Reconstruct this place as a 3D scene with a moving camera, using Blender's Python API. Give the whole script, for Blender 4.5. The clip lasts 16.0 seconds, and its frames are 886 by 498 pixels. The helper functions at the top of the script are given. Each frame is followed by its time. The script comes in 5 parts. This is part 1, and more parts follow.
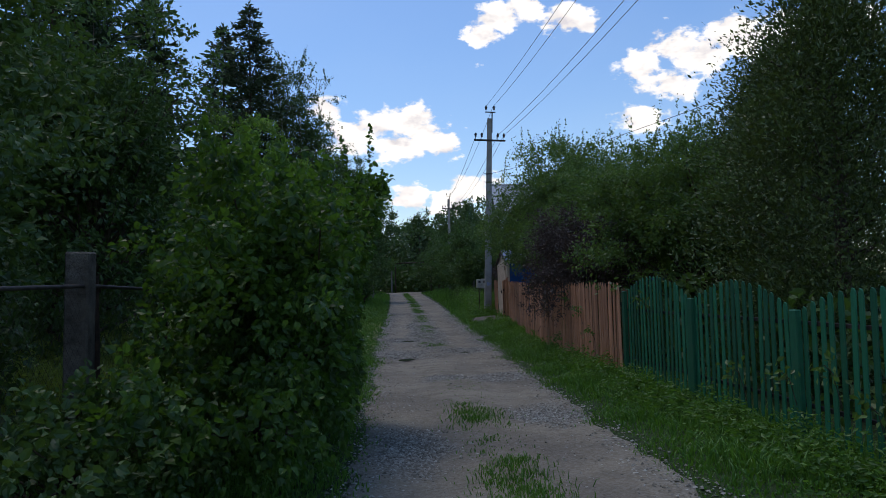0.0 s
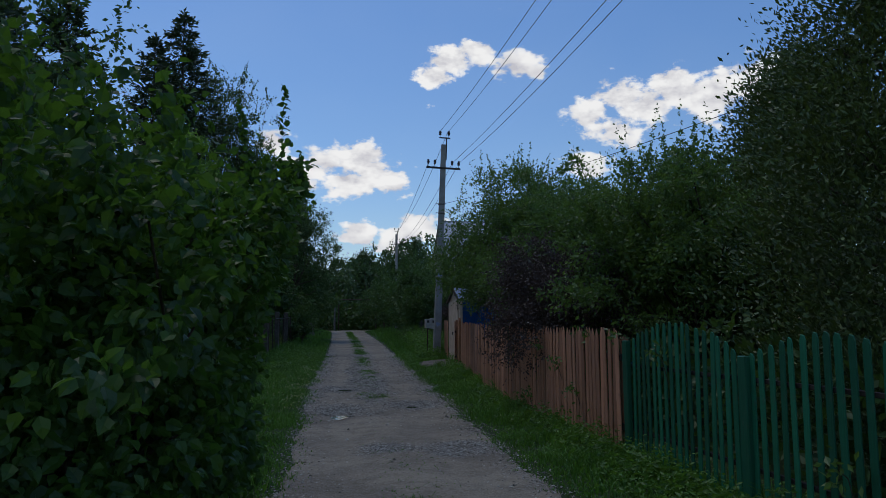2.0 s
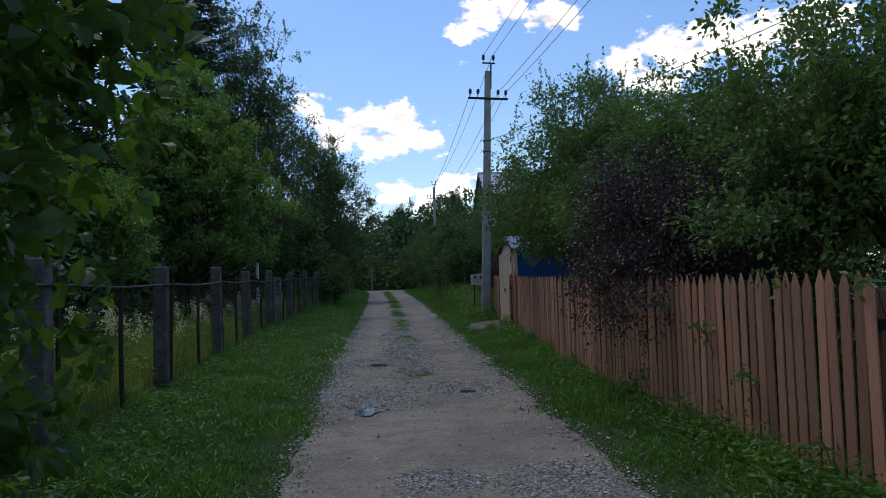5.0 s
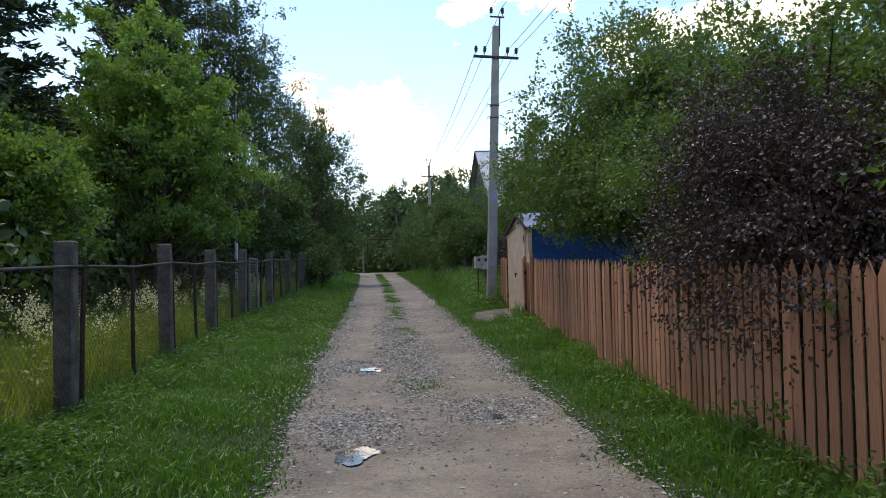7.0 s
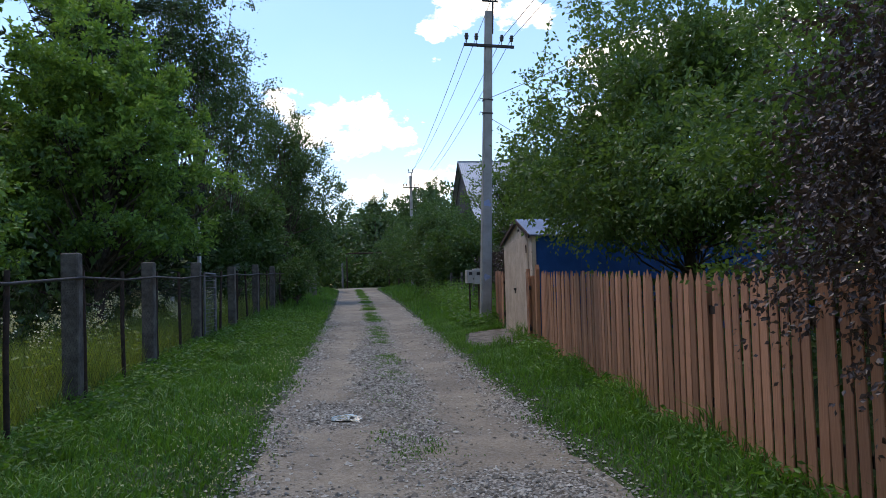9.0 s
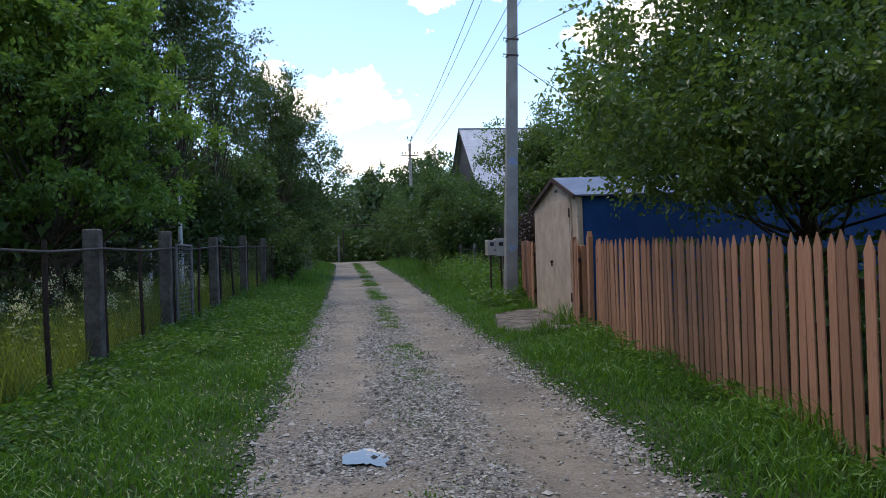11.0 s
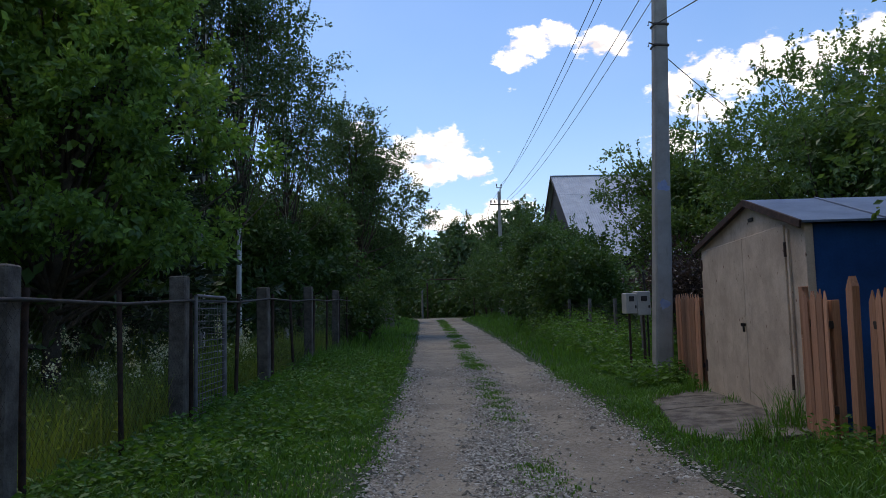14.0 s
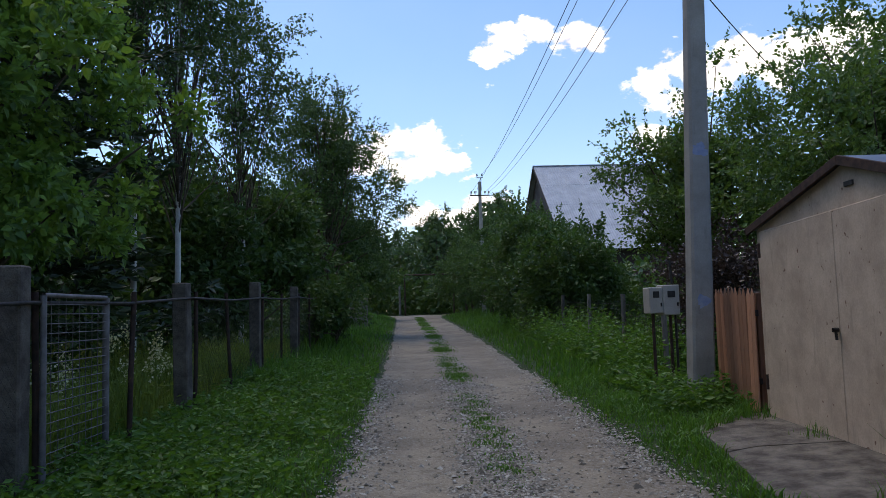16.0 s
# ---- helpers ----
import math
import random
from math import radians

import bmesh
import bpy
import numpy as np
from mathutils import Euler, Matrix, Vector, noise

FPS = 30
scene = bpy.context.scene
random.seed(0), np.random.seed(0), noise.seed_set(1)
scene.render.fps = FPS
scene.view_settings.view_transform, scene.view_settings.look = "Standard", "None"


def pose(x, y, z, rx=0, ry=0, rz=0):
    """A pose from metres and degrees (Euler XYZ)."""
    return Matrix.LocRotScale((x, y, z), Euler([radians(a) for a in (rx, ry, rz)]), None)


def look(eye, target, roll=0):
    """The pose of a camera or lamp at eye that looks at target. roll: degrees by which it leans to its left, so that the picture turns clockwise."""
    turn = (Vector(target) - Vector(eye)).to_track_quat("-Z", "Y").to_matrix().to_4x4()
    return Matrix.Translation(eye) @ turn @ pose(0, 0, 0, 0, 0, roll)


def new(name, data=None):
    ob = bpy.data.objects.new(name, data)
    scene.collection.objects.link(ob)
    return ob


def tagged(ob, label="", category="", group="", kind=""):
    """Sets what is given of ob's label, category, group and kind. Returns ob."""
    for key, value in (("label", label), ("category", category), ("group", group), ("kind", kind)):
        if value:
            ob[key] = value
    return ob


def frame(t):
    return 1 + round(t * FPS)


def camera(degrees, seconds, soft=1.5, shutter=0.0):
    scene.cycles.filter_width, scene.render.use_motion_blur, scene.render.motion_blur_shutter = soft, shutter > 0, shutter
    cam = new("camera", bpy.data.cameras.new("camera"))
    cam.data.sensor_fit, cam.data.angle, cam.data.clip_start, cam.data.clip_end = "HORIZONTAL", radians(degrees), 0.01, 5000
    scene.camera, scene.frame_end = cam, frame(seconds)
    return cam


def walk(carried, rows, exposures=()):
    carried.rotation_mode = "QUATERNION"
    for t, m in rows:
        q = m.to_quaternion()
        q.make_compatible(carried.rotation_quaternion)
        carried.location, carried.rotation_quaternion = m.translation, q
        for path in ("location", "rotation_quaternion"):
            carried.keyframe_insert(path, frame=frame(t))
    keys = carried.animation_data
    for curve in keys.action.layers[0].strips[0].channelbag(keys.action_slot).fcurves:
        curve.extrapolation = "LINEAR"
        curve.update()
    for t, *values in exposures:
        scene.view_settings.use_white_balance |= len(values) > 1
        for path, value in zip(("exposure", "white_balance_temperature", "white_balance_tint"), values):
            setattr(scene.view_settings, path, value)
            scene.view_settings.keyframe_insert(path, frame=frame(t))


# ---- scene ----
cam = camera(61.1, 16.0, soft=0.8)
METRES, EYE, TILT, LEAN, TURN = 22.1, 1.5, 0.0, 0.0, -4.6
ROWS = [
    (0.0, 0.0, 0.0, 0.0, 0.09, 3.11, 1.59),
    (0.5, -0.0007, 0.0342, 0.002, -1.01, 3.4, 1.67),
    (1.0, -0.0026, 0.063, 0.0023, -2.17, 3.8, 1.22),
    (1.5, -0.0, 0.0948, 0.0029, -3.44, 5.05, 0.78),
    (2.0, 0.0003, 0.1236, 0.0028, -4.06, 5.98, 0.37),
    (2.5, 0.0025, 0.1539, 0.002, -5.32, 6.54, 0.84),
    (3.0, 0.0045, 0.1851, 0.0028, -5.29, 6.32, 1.44),
    (3.5, 0.0048, 0.2107, -0.0002, -4.66, 4.01, 1.66),
    (4.0, 0.0044, 0.2415, 0.0009, -2.84, 3.1, 1.83),
    (4.5, -0.0, 0.2693, 0.0006, -1.74, 2.93, 1.91),
    (5.0, -0.003, 0.3027, 0.0008, -1.1, 2.88, 1.71),
    (7.5, -0.0135, 0.4648, 0.0033, -2.04, 1.38, 1.19),
    (8.0, -0.0136, 0.4959, 0.004, -2.68, 2.59, 1.52),
    (8.5, -0.0142, 0.5212, 0.0031, -3.13, 2.8, 1.47),
    (11.0, -0.0331, 0.6767, 0.0027, -3.64, 0.55, 1.93),
    (11.5, -0.0374, 0.7077, 0.002, 0.24, 0.41, 2.07),
    (12.0, -0.0445, 0.7443, 0.0021, 1.12, 0.37, 1.48),
    (12.5, -0.0458, 0.7774, 0.0026, 0.09, 1.31, 0.75),
    (13.0, -0.0497, 0.8133, 0.0056, 0.48, 2.88, 0.96),
    (13.5, -0.0519, 0.8453, 0.0071, 1.16, 4.7, 1.43),
    (14.0, -0.0522, 0.8688, 0.0051, 2.6, 4.99, 1.46),
    (14.5, -0.0519, 0.899, 0.0052, 0.37, 4.0, 2.24),
    (15.0, -0.0514, 0.932, 0.0055, 1.64, 3.66, 2.58),
    (15.5, -0.0553, 0.962, 0.0062, 2.08, 3.43, 2.26),
    (16.0, -0.0556, 0.995, 0.0085, 1.0, 4.64, 1.89),
]
EXPOSURES = [(0.0, -0.22, 6950, 12), (1.0, -0.37, 6790, 11), (2.0, -0.70, 6480, 10), (3.0, -0.65, 6430, 10), (3.5, -0.63, 6520, 12), (4.0, -0.35, 6670, 12), (5.0, -0.07, 6920, 12), (7.5, 1.02, 8650, 16), (8.5, 0.66, 7510, 15), (11.0, 0.80, 7750, 15),
             (11.5, 1.05, 8270, 17), (12.0, 1.15, 8270, 17), (12.5, 1.00, 7970, 16), (13.5, 0.29, 7530, 15), (14.5, -0.04, 7120, 14), (16.0, 0.25, 7480, 15)]
walk(cam, [(t, pose(0, 0, EYE, TILT, LEAN, TURN) @ pose(METRES * x, METRES * y, METRES * z, 90 + pitch, roll, yaw)) for t, x, y, z, yaw, pitch, roll in ROWS], EXPOSURES)

# ---- light ----
SUN_ELEVATION, SUN_TURN = 66.0, -35.0
SKY_STRENGTH, CLOUD_STRENGTH, SUN_STRENGTH = 0.15, 1.4, 1.1


def build_world():
    world = bpy.data.worlds.new("sky")
    scene.world = world
    world.use_nodes = True
    nt = world.node_tree
    nt.nodes.clear()
    n, l = nt.nodes, nt.links
    sky = n.new("ShaderNodeTexSky")
    sky.sky_type = "NISHITA"
    sky.sun_disc = False
    sky.sun_elevation, sky.sun_rotation = radians(SUN_ELEVATION), radians(SUN_TURN)
    sky.air_density, sky.dust_density, sky.ozone_density = 1.25, 0.2, 3.0
    bg = n.new("ShaderNodeBackground")
    bg.inputs["Strength"].default_value = SKY_STRENGTH
    deep = n.new("ShaderNodeHueSaturation")
    deep.inputs["Saturation"].default_value = 1.2
    l.new(sky.outputs[0], deep.inputs["Color"])
    tint = n.new("ShaderNodeMix")
    tint.data_type, tint.blend_type = "RGBA", "MULTIPLY"
    tint.inputs[0].default_value, tint.inputs[7].default_value = 1.0, (0.92, 0.98, 1.16, 1)
    l.new(deep.outputs[0], tint.inputs[6])
    l.new(tint.outputs[2], bg.inputs["Color"])
    tc = n.new("ShaderNodeTexCoord")
    flat = n.new("ShaderNodeVectorMath")
    flat.operation = "MULTIPLY"
    flat.inputs[1].default_value = (1, 1, 1.7)
    l.new(tc.outputs["Generated"], flat.inputs[0])
    # cumulus heaps: direction and half width
    heaps = [(-0.039, 0.979, 0.201, 0.039), (-0.005, 0.977, 0.215, 0.039), (0.032, 0.975, 0.222, 0.042), (0.061, 0.977, 0.203, 0.042), (0.083, 0.979, 0.187, 0.026),
             (-0.070, 0.968, 0.240, 0.027), (0.020, 0.982, 0.192, 0.039), (0.131, 0.936, 0.326, 0.028), (0.155, 0.927, 0.341, 0.03),
             (0.187, 0.917, 0.352, 0.026), (0.236, 0.913, 0.332, 0.036), (0.260, 0.909, 0.327, 0.022), (0.332, 0.903, 0.274, 0.038), (0.362, 0.886, 0.290, 0.04),
             (0.358, 0.899, 0.252, 0.04), (0.393, 0.877, 0.277, 0.042), (0.427, 0.854, 0.297, 0.038), (0.461, 0.841, 0.282, 0.055), (0.510, 0.810, 0.292, 0.06),
             (0.334, 0.919, 0.210, 0.038), (0.037, 0.992, 0.123, 0.032), (0.123, 0.983, 0.136, 0.038), (0.093, 0.989, 0.118, 0.038), (-0.6, -0.6, 0.5, 0.3)]
    total = None
    for x, y, z, r in heaps:
        d = Vector((x, y, z)).normalized()
        dist = n.new("ShaderNodeVectorMath")
        dist.operation = "DISTANCE"
        l.new(flat.outputs[0], dist.inputs[0])
        dist.inputs[1].default_value = (d.x, d.y, d.z * 1.7)
        mr = n.new("ShaderNodeMapRange")
        mr.inputs["From Min"].default_value, mr.inputs["From Max"].default_value = r * 1.6, 0.0
        l.new(dist.outputs["Value"], mr.inputs["Value"])
        if total is None:
            total = mr.outputs[0]
        else:
            mx = n.new("ShaderNodeMath")
            mx.operation = "MAXIMUM"
            l.new(total, mx.inputs[0])
            l.new(mr.outputs[0], mx.inputs[1])
            total = mx.outputs[0]
    puff = n.new("ShaderNodeTexNoise")
    puff.inputs["Scale"].default_value, puff.inputs["Detail"].default_value, puff.inputs["Roughness"].default_value = 30, 10, 0.6
    l.new(flat.outputs[0], puff.inputs["Vector"])
    add = n.new("ShaderNodeMath")
    add.operation = "MULTIPLY_ADD"
    l.new(puff.outputs[0], add.inputs[0])
    add.inputs[1].default_value = 1.9
    l.new(total, add.inputs[2])
    edge = n.new("ShaderNodeMapRange")
    edge.interpolation_type = "SMOOTHSTEP"
    edge.inputs["From Min"].default_value, edge.inputs["From Max"].default_value = 1.31, 1.6
    l.new(add.outputs[0], edge.inputs["Value"])
    above = n.new("ShaderNodeVectorMath")
    above.operation = "ADD"
    above.inputs[1].default_value = (0.006, 0.0, 0.028)
    l.new(flat.outputs[0], above.inputs[0])
    puff2 = n.new("ShaderNodeTexNoise")
    puff2.inputs["Scale"].default_value, puff2.inputs["Detail"].default_value, puff2.inputs["Roughness"].default_value = 30, 6, 0.55
    l.new(above.outputs[0], puff2.inputs["Vector"])
    slope = n.new("ShaderNodeMath")
    slope.operation = "SUBTRACT"
    l.new(puff.outputs[0], slope.inputs[0])
    l.new(puff2.outputs[0], slope.inputs[1])
    tone = n.new("ShaderNodeMapRange")
    tone.inputs["From Min"].default_value, tone.inputs["From Max"].default_value = -0.22, 0.12
    tone.inputs["To Min"].default_value, tone.inputs["To Max"].default_value = 0.62, 1.0
    l.new(slope.outputs[0], tone.inputs["Value"])
    col = n.new("ShaderNodeCombineColor")
    for k in (0, 1):
        l.new(tone.outputs[0], col.inputs[k])
    cool = n.new("ShaderNodeMath")
    cool.operation = "MULTIPLY_ADD"
    cool.inputs[1].default_value, cool.inputs[2].default_value = 0.85, 0.15
    l.new(tone.outputs[0], cool.inputs[0])
    l.new(cool.outputs[0], col.inputs[2])
    cb = n.new("ShaderNodeBackground")
    cb.inputs["Strength"].default_value = CLOUD_STRENGTH
    l.new(col.outputs[0], cb.inputs["Color"])
    haze = n.new("ShaderNodeTexNoise")
    haze.inputs["Scale"].default_value, haze.inputs["Detail"].default_value = 2.2, 5
    l.new(flat.outputs[0], haze.inputs["Vector"])
    thin = n.new("ShaderNodeMapRange")
    thin.inputs["From Min"].default_value, thin.inputs["From Max"].default_value = 0.3, 0.8
    thin.inputs["To Min"].default_value, thin.inputs["To Max"].default_value = 0.03, 0.14
    l.new(haze.outputs[0], thin.inputs["Value"])
    veil_bg = n.new("ShaderNodeBackground")
    veil_bg.inputs["Color"].default_value, veil_bg.inputs["Strength"].default_value = (0.78, 0.9, 1.0, 1), 1.1
    veil = n.new("ShaderNodeMixShader")
    l.new(thin.outputs[0], veil.inputs[0])
    l.new(bg.outputs[0], veil.inputs[1])
    l.new(veil_bg.outputs[0], veil.inputs[2])
    mix = n.new("ShaderNodeMixShader")
    l.new(edge.outputs[0], mix.inputs[0])
    l.new(veil.outputs[0], mix.inputs[1])
    l.new(cb.outputs[0], mix.inputs[2])
    out = n.new("ShaderNodeOutputWorld")
    l.new(mix.outputs[0], out.inputs[0])


build_world()
sun_data = bpy.data.lights.new("sun", "SUN")
sun_data.energy, sun_data.angle, sun_data.color = SUN_STRENGTH, radians(25), (1.0, 0.97, 0.92)
sun = new("sun", sun_data)
e, a = radians(SUN_ELEVATION), radians(SUN_TURN)
sun.matrix_basis = look((0, 0, 40), Vector((0, 0, 40)) - Vector((math.sin(a) * math.cos(e), math.cos(a) * math.cos(e), math.sin(e))))


# ---- materials ----
def material(name, rough=0.8, metal=0.0, spec=0.3):
    m = bpy.data.materials.new(name)
    m.use_nodes = True
    nt = m.node_tree
    b = nt.nodes["Principled BSDF"]
    b.inputs["Roughness"].default_value, b.inputs["Metallic"].default_value = rough, metal
    b.inputs["Specular IOR Level"].default_value = spec
    return m, nt, b


def node(nt, kind, **values):
    n = nt.nodes.new(kind)
    for k, v in values.items():
        n.inputs[k.replace("_", " ")].default_value = v
    return n


def noise_tex(nt, scale, detail=4.0, rough=0.55, stretch=None, space="Object"):
    tc = nt.nodes.new("ShaderNodeTexCoord")
    src = tc.outputs[space]
    if space == "World":
        src = tc.outputs["Object"]
    if stretch:
        mp = node(nt, "ShaderNodeMapping", Scale=stretch)
        nt.links.new(src, mp.inputs["Vector"])
        src = mp.outputs[0]
    t = node(nt, "ShaderNodeTexNoise", Scale=scale, Detail=detail, Roughness=rough)
    nt.links.new(src, t.inputs["Vector"])
    return t.outputs[0]


def ramp(nt, fac, stops):
    r = nt.nodes.new("ShaderNodeValToRGB")
    while len(r.color_ramp.elements) < len(stops):
        r.color_ramp.elements.new(0.5)
    for el, (p, c) in zip(r.color_ramp.elements, stops):
        el.position, el.color = p, (*c, 1)
    nt.links.new(fac, r.inputs[0])
    return r.outputs[0]


def mixed(nt, fac, a, b, mode="MIX"):
    m = nt.nodes.new("ShaderNodeMix")
    m.data_type, m.blend_type = "RGBA", mode
    for sock, v in ((m.inputs[0], fac), (m.inputs[6], a), (m.inputs[7], b)):
        if isinstance(v, (int, float)):
            sock.default_value = v
        elif isinstance(v, tuple):
            sock.default_value = (*v, 1)
        else:
            nt.links.new(v, sock)
    return m.outputs[2]


def bump(nt, b, height, strength=0.4, distance=0.01):
    bp = node(nt, "ShaderNodeBump", Strength=strength, Distance=distance)
    nt.links.new(height, bp.inputs["Height"])
    nt.links.new(bp.outputs[0], b.inputs["Normal"])


def vary(nt, colour, source, amount):
    """Brightness jitter by a random source."""
    mr = node(nt, "ShaderNodeMapRange", To_Min=1 - amount, To_Max=1 + amount)
    nt.links.new(source, mr.inputs["Value"])
    hs = node(nt, "ShaderNodeHueSaturation")
    nt.links.new(mr.outputs[0], hs.inputs["Value"])
    nt.links.new(colour, hs.inputs["Color"])
    return hs.outputs[0]


def leaf_material(name, dark, light, translucent=0.35, rough=0.55):
    m = bpy.data.materials.new(name)
    m.use_nodes = True
    nt = m.node_tree
    b = nt.nodes["Principled BSDF"]
    b.inputs["Roughness"].default_value, b.inputs["Specular IOR Level"].default_value = rough, 0.5
    geo = nt.nodes.new("ShaderNodeNewGeometry")
    patch = noise_tex(nt, 1.1, 2)
    add = nt.nodes.new("ShaderNodeMath")
    add.operation = "MULTIPLY_ADD"
    nt.links.new(geo.outputs["Random Per Island"], add.inputs[0])
    add.inputs[1].default_value = 0.6
    nt.links.new(patch, add.inputs[2])
    c = ramp(nt, add.outputs[0], [(0.3, dark), (0.75, tuple((p + q) / 2 for p, q in zip(dark, light))), (1.05, light)])
    nt.links.new(c, b.inputs["Base Color"])
    tr = nt.nodes.new("ShaderNodeBsdfTranslucent")
    warm = mixed(nt, 0.5, c, (light[0] * 1.6, light[1] * 1.6, light[2] * 0.7))
    nt.links.new(warm, tr.inputs["Color"])
    mx = nt.nodes.new("ShaderNodeMixShader")
    mx.inputs[0].default_value = translucent
    nt.links.new(b.outputs[0], mx.inputs[1])
    nt.links.new(tr.outputs[0], mx.inputs[2])
    nt.links.new(mx.outputs[0], nt.nodes["Material Output"].inputs["Surface"])
    return m


def wood_material(name, base, dark, grime, rough=0.75):
    m, nt, b = material(name, rough)
    oi = nt.nodes.new("ShaderNodeObjectInfo")
    grain = noise_tex(nt, 14, 5, 0.6, (6, 6, 0.35))
    c = ramp(nt, grain, [(0.3, dark), (0.7, base)])
    c = vary(nt, c, oi.outputs["Random"], 0.36)
    wear = noise_tex(nt, 5, 6, 0.7)
    c = mixed(nt, ramp(nt, wear, [(0.56, (0, 0, 0)), (0.74, (0.6, 0.6, 0.6))]), c, grime)
    nt.links.new(c, b.inputs["Base Color"])
    bump(nt, b, grain, 0.35, 0.004)
    return m


def rough_material(name, c1, c2, scale=8, fine=120, rough=0.9, bumpy=0.5, dist=0.006, metal=0.0, spec=0.25, stain=None, specks=None):
    m, nt, b = material(name, rough, metal, spec)
    big, small = noise_tex(nt, scale, 5, 0.6), noise_tex(nt, fine, 4, 0.6)
    c = ramp(nt, big, [(0.35, c1), (0.65, c2)])
    c = vary(nt, c, small, 0.22)
    if stain:
        streak = noise_tex(nt, 3, 6, 0.7, (3, 3, 0.5))
        c = mixed(nt, ramp(nt, streak, [(0.58, (0, 0, 0)), (0.75, (0.7, 0.7, 0.7))]), c, stain)
    if specks:
        dots = noise_tex(nt, 17, 3, 0.5, (1, 1, 0.7))
        c = mixed(nt, ramp(nt, dots, [(0.69, (0, 0, 0)), (0.73, (0.85, 0.85, 0.85))]), c, specks)
    nt.links.new(c, b.inputs["Base Color"])
    bump(nt, b, small, bumpy, dist)
    return m


def road_material():
    m, nt, b = material("packed_gravel", 0.92, 0, 0.3)
    big, mid, grit = noise_tex(nt, 0.55, 4, 0.6), noise_tex(nt, 3.2, 6, 0.65), noise_tex(nt, 70, 4, 0.7)
    vor = node(nt, "ShaderNodeTexVoronoi", Scale=42.0, Randomness=1.0)
    tc = nt.nodes.new("ShaderNodeTexCoord")
    nt.links.new(tc.outputs["Object"], vor.inputs["Vector"])
    c = ramp(nt, big, [(0.36, (0.135, 0.107, 0.07)), (0.6, (0.27, 0.225, 0.15))])
    c = mixed(nt, ramp(nt, mid, [(0.48, (0, 0, 0)), (0.66, (0.8, 0.8, 0.8))]), c, (0.14, 0.112, 0.072))
    stone = ramp(nt, vor.outputs["Color"], [(0.15, (0.15, 0.145, 0.14)), (0.5, (0.3, 0.29, 0.275)), (0.9, (0.5, 0.49, 0.47))])
    c = mixed(nt, 0.18, c, stone)
    at = nt.nodes.new("ShaderNodeAttribute")
    at.attribute_name = "gravel"
    pebble = ramp(nt, vor.outputs["Color"], [(0.1, (0.15, 0.138, 0.115)), (0.5, (0.29, 0.27, 0.23)), (0.9, (0.47, 0.45, 0.395))])
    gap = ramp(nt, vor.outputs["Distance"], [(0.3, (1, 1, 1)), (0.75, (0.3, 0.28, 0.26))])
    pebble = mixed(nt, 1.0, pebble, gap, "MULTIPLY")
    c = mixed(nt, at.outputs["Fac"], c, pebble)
    c = vary(nt, c, grit, 0.35)
    nt.links.new(c, b.inputs["Base Color"])
    h = nt.nodes.new("ShaderNodeMath")
    h.operation = "ADD"
    nt.links.new(vor.outputs["Distance"], h.inputs[0])
    nt.links.new(grit, h.inputs[1])
    bump(nt, b, h.outputs[0], 0.55, 0.012)
    return m


def stone_material(name, c1, c2, c3):
    m, nt, b = material(name, 0.85)
    geo = nt.nodes.new("ShaderNodeNewGeometry")
    c = ramp(nt, geo.outputs["Random Per Island"], [(0.1, c1), (0.5, c2), (0.95, c3)])
    nt.links.new(vary(nt, c, noise_tex(nt, 90, 3), 0.25), b.inputs["Base Color"])
    return m


ROAD = road_material()
SOIL = rough_material("grassy_soil", (0.026, 0.045, 0.014), (0.04, 0.07, 0.02), 3, 60, 0.95, 0.8, 0.02)
GRAVEL = stone_material("gravel", (0.11, 0.1, 0.08), (0.255, 0.235, 0.193), (0.47, 0.45, 0.385))
GRASS = leaf_material("grass", (0.03, 0.1, 0.016), (0.105, 0.24, 0.03), 0.35)
MEADOW = leaf_material("meadow_grass", (0.07, 0.13, 0.025), (0.25, 0.32, 0.065), 0.42)
WEED = leaf_material("weed_leaf", (0.035, 0.1, 0.018), (0.11, 0.235, 0.032), 0.38)
LILAC = leaf_material("broad_leaf", (0.015, 0.048, 0.014), (0.075, 0.16, 0.022), 0.48, 0.46)
OAK = leaf_material("oak_leaf", (0.02, 0.074, 0.03), (0.19, 0.33, 0.055), 0.36)
APPLE = leaf_material("apple_leaf", (0.026, 0.07, 0.022), (0.12, 0.205, 0.045), 0.38, 0.46)
BIRCH = leaf_material("birch_leaf", (0.024, 0.06, 0.018), (0.072, 0.13, 0.03), 0.28)
DARKLEAF = leaf_material("woodland_leaf", (0.022, 0.062, 0.016), (0.075, 0.14, 0.03), 0.3)
FARLEAF = leaf_material("far_leaf", (0.026, 0.062, 0.024), (0.075, 0.135, 0.04), 0.25)
PURPLE = leaf_material("purple_leaf", (0.018, 0.013, 0.014), (0.075, 0.05, 0.044), 0.2, 0.45)
NEEDLE = leaf_material("needles", (0.014, 0.035, 0.014), (0.045, 0.075, 0.026), 0.15)
THUJA = leaf_material("thuja_scale", (0.026, 0.055, 0.014), (0.085, 0.125, 0.026), 0.15)
FLOWER = leaf_material("meadow_flower", (0.45, 0.43, 0.22), (0.75, 0.73, 0.48), 0.3)
BARK = rough_material("bark", (0.05, 0.038, 0.028), (0.12, 0.095, 0.07), 6, 40, 0.95, 0.9, 0.02)
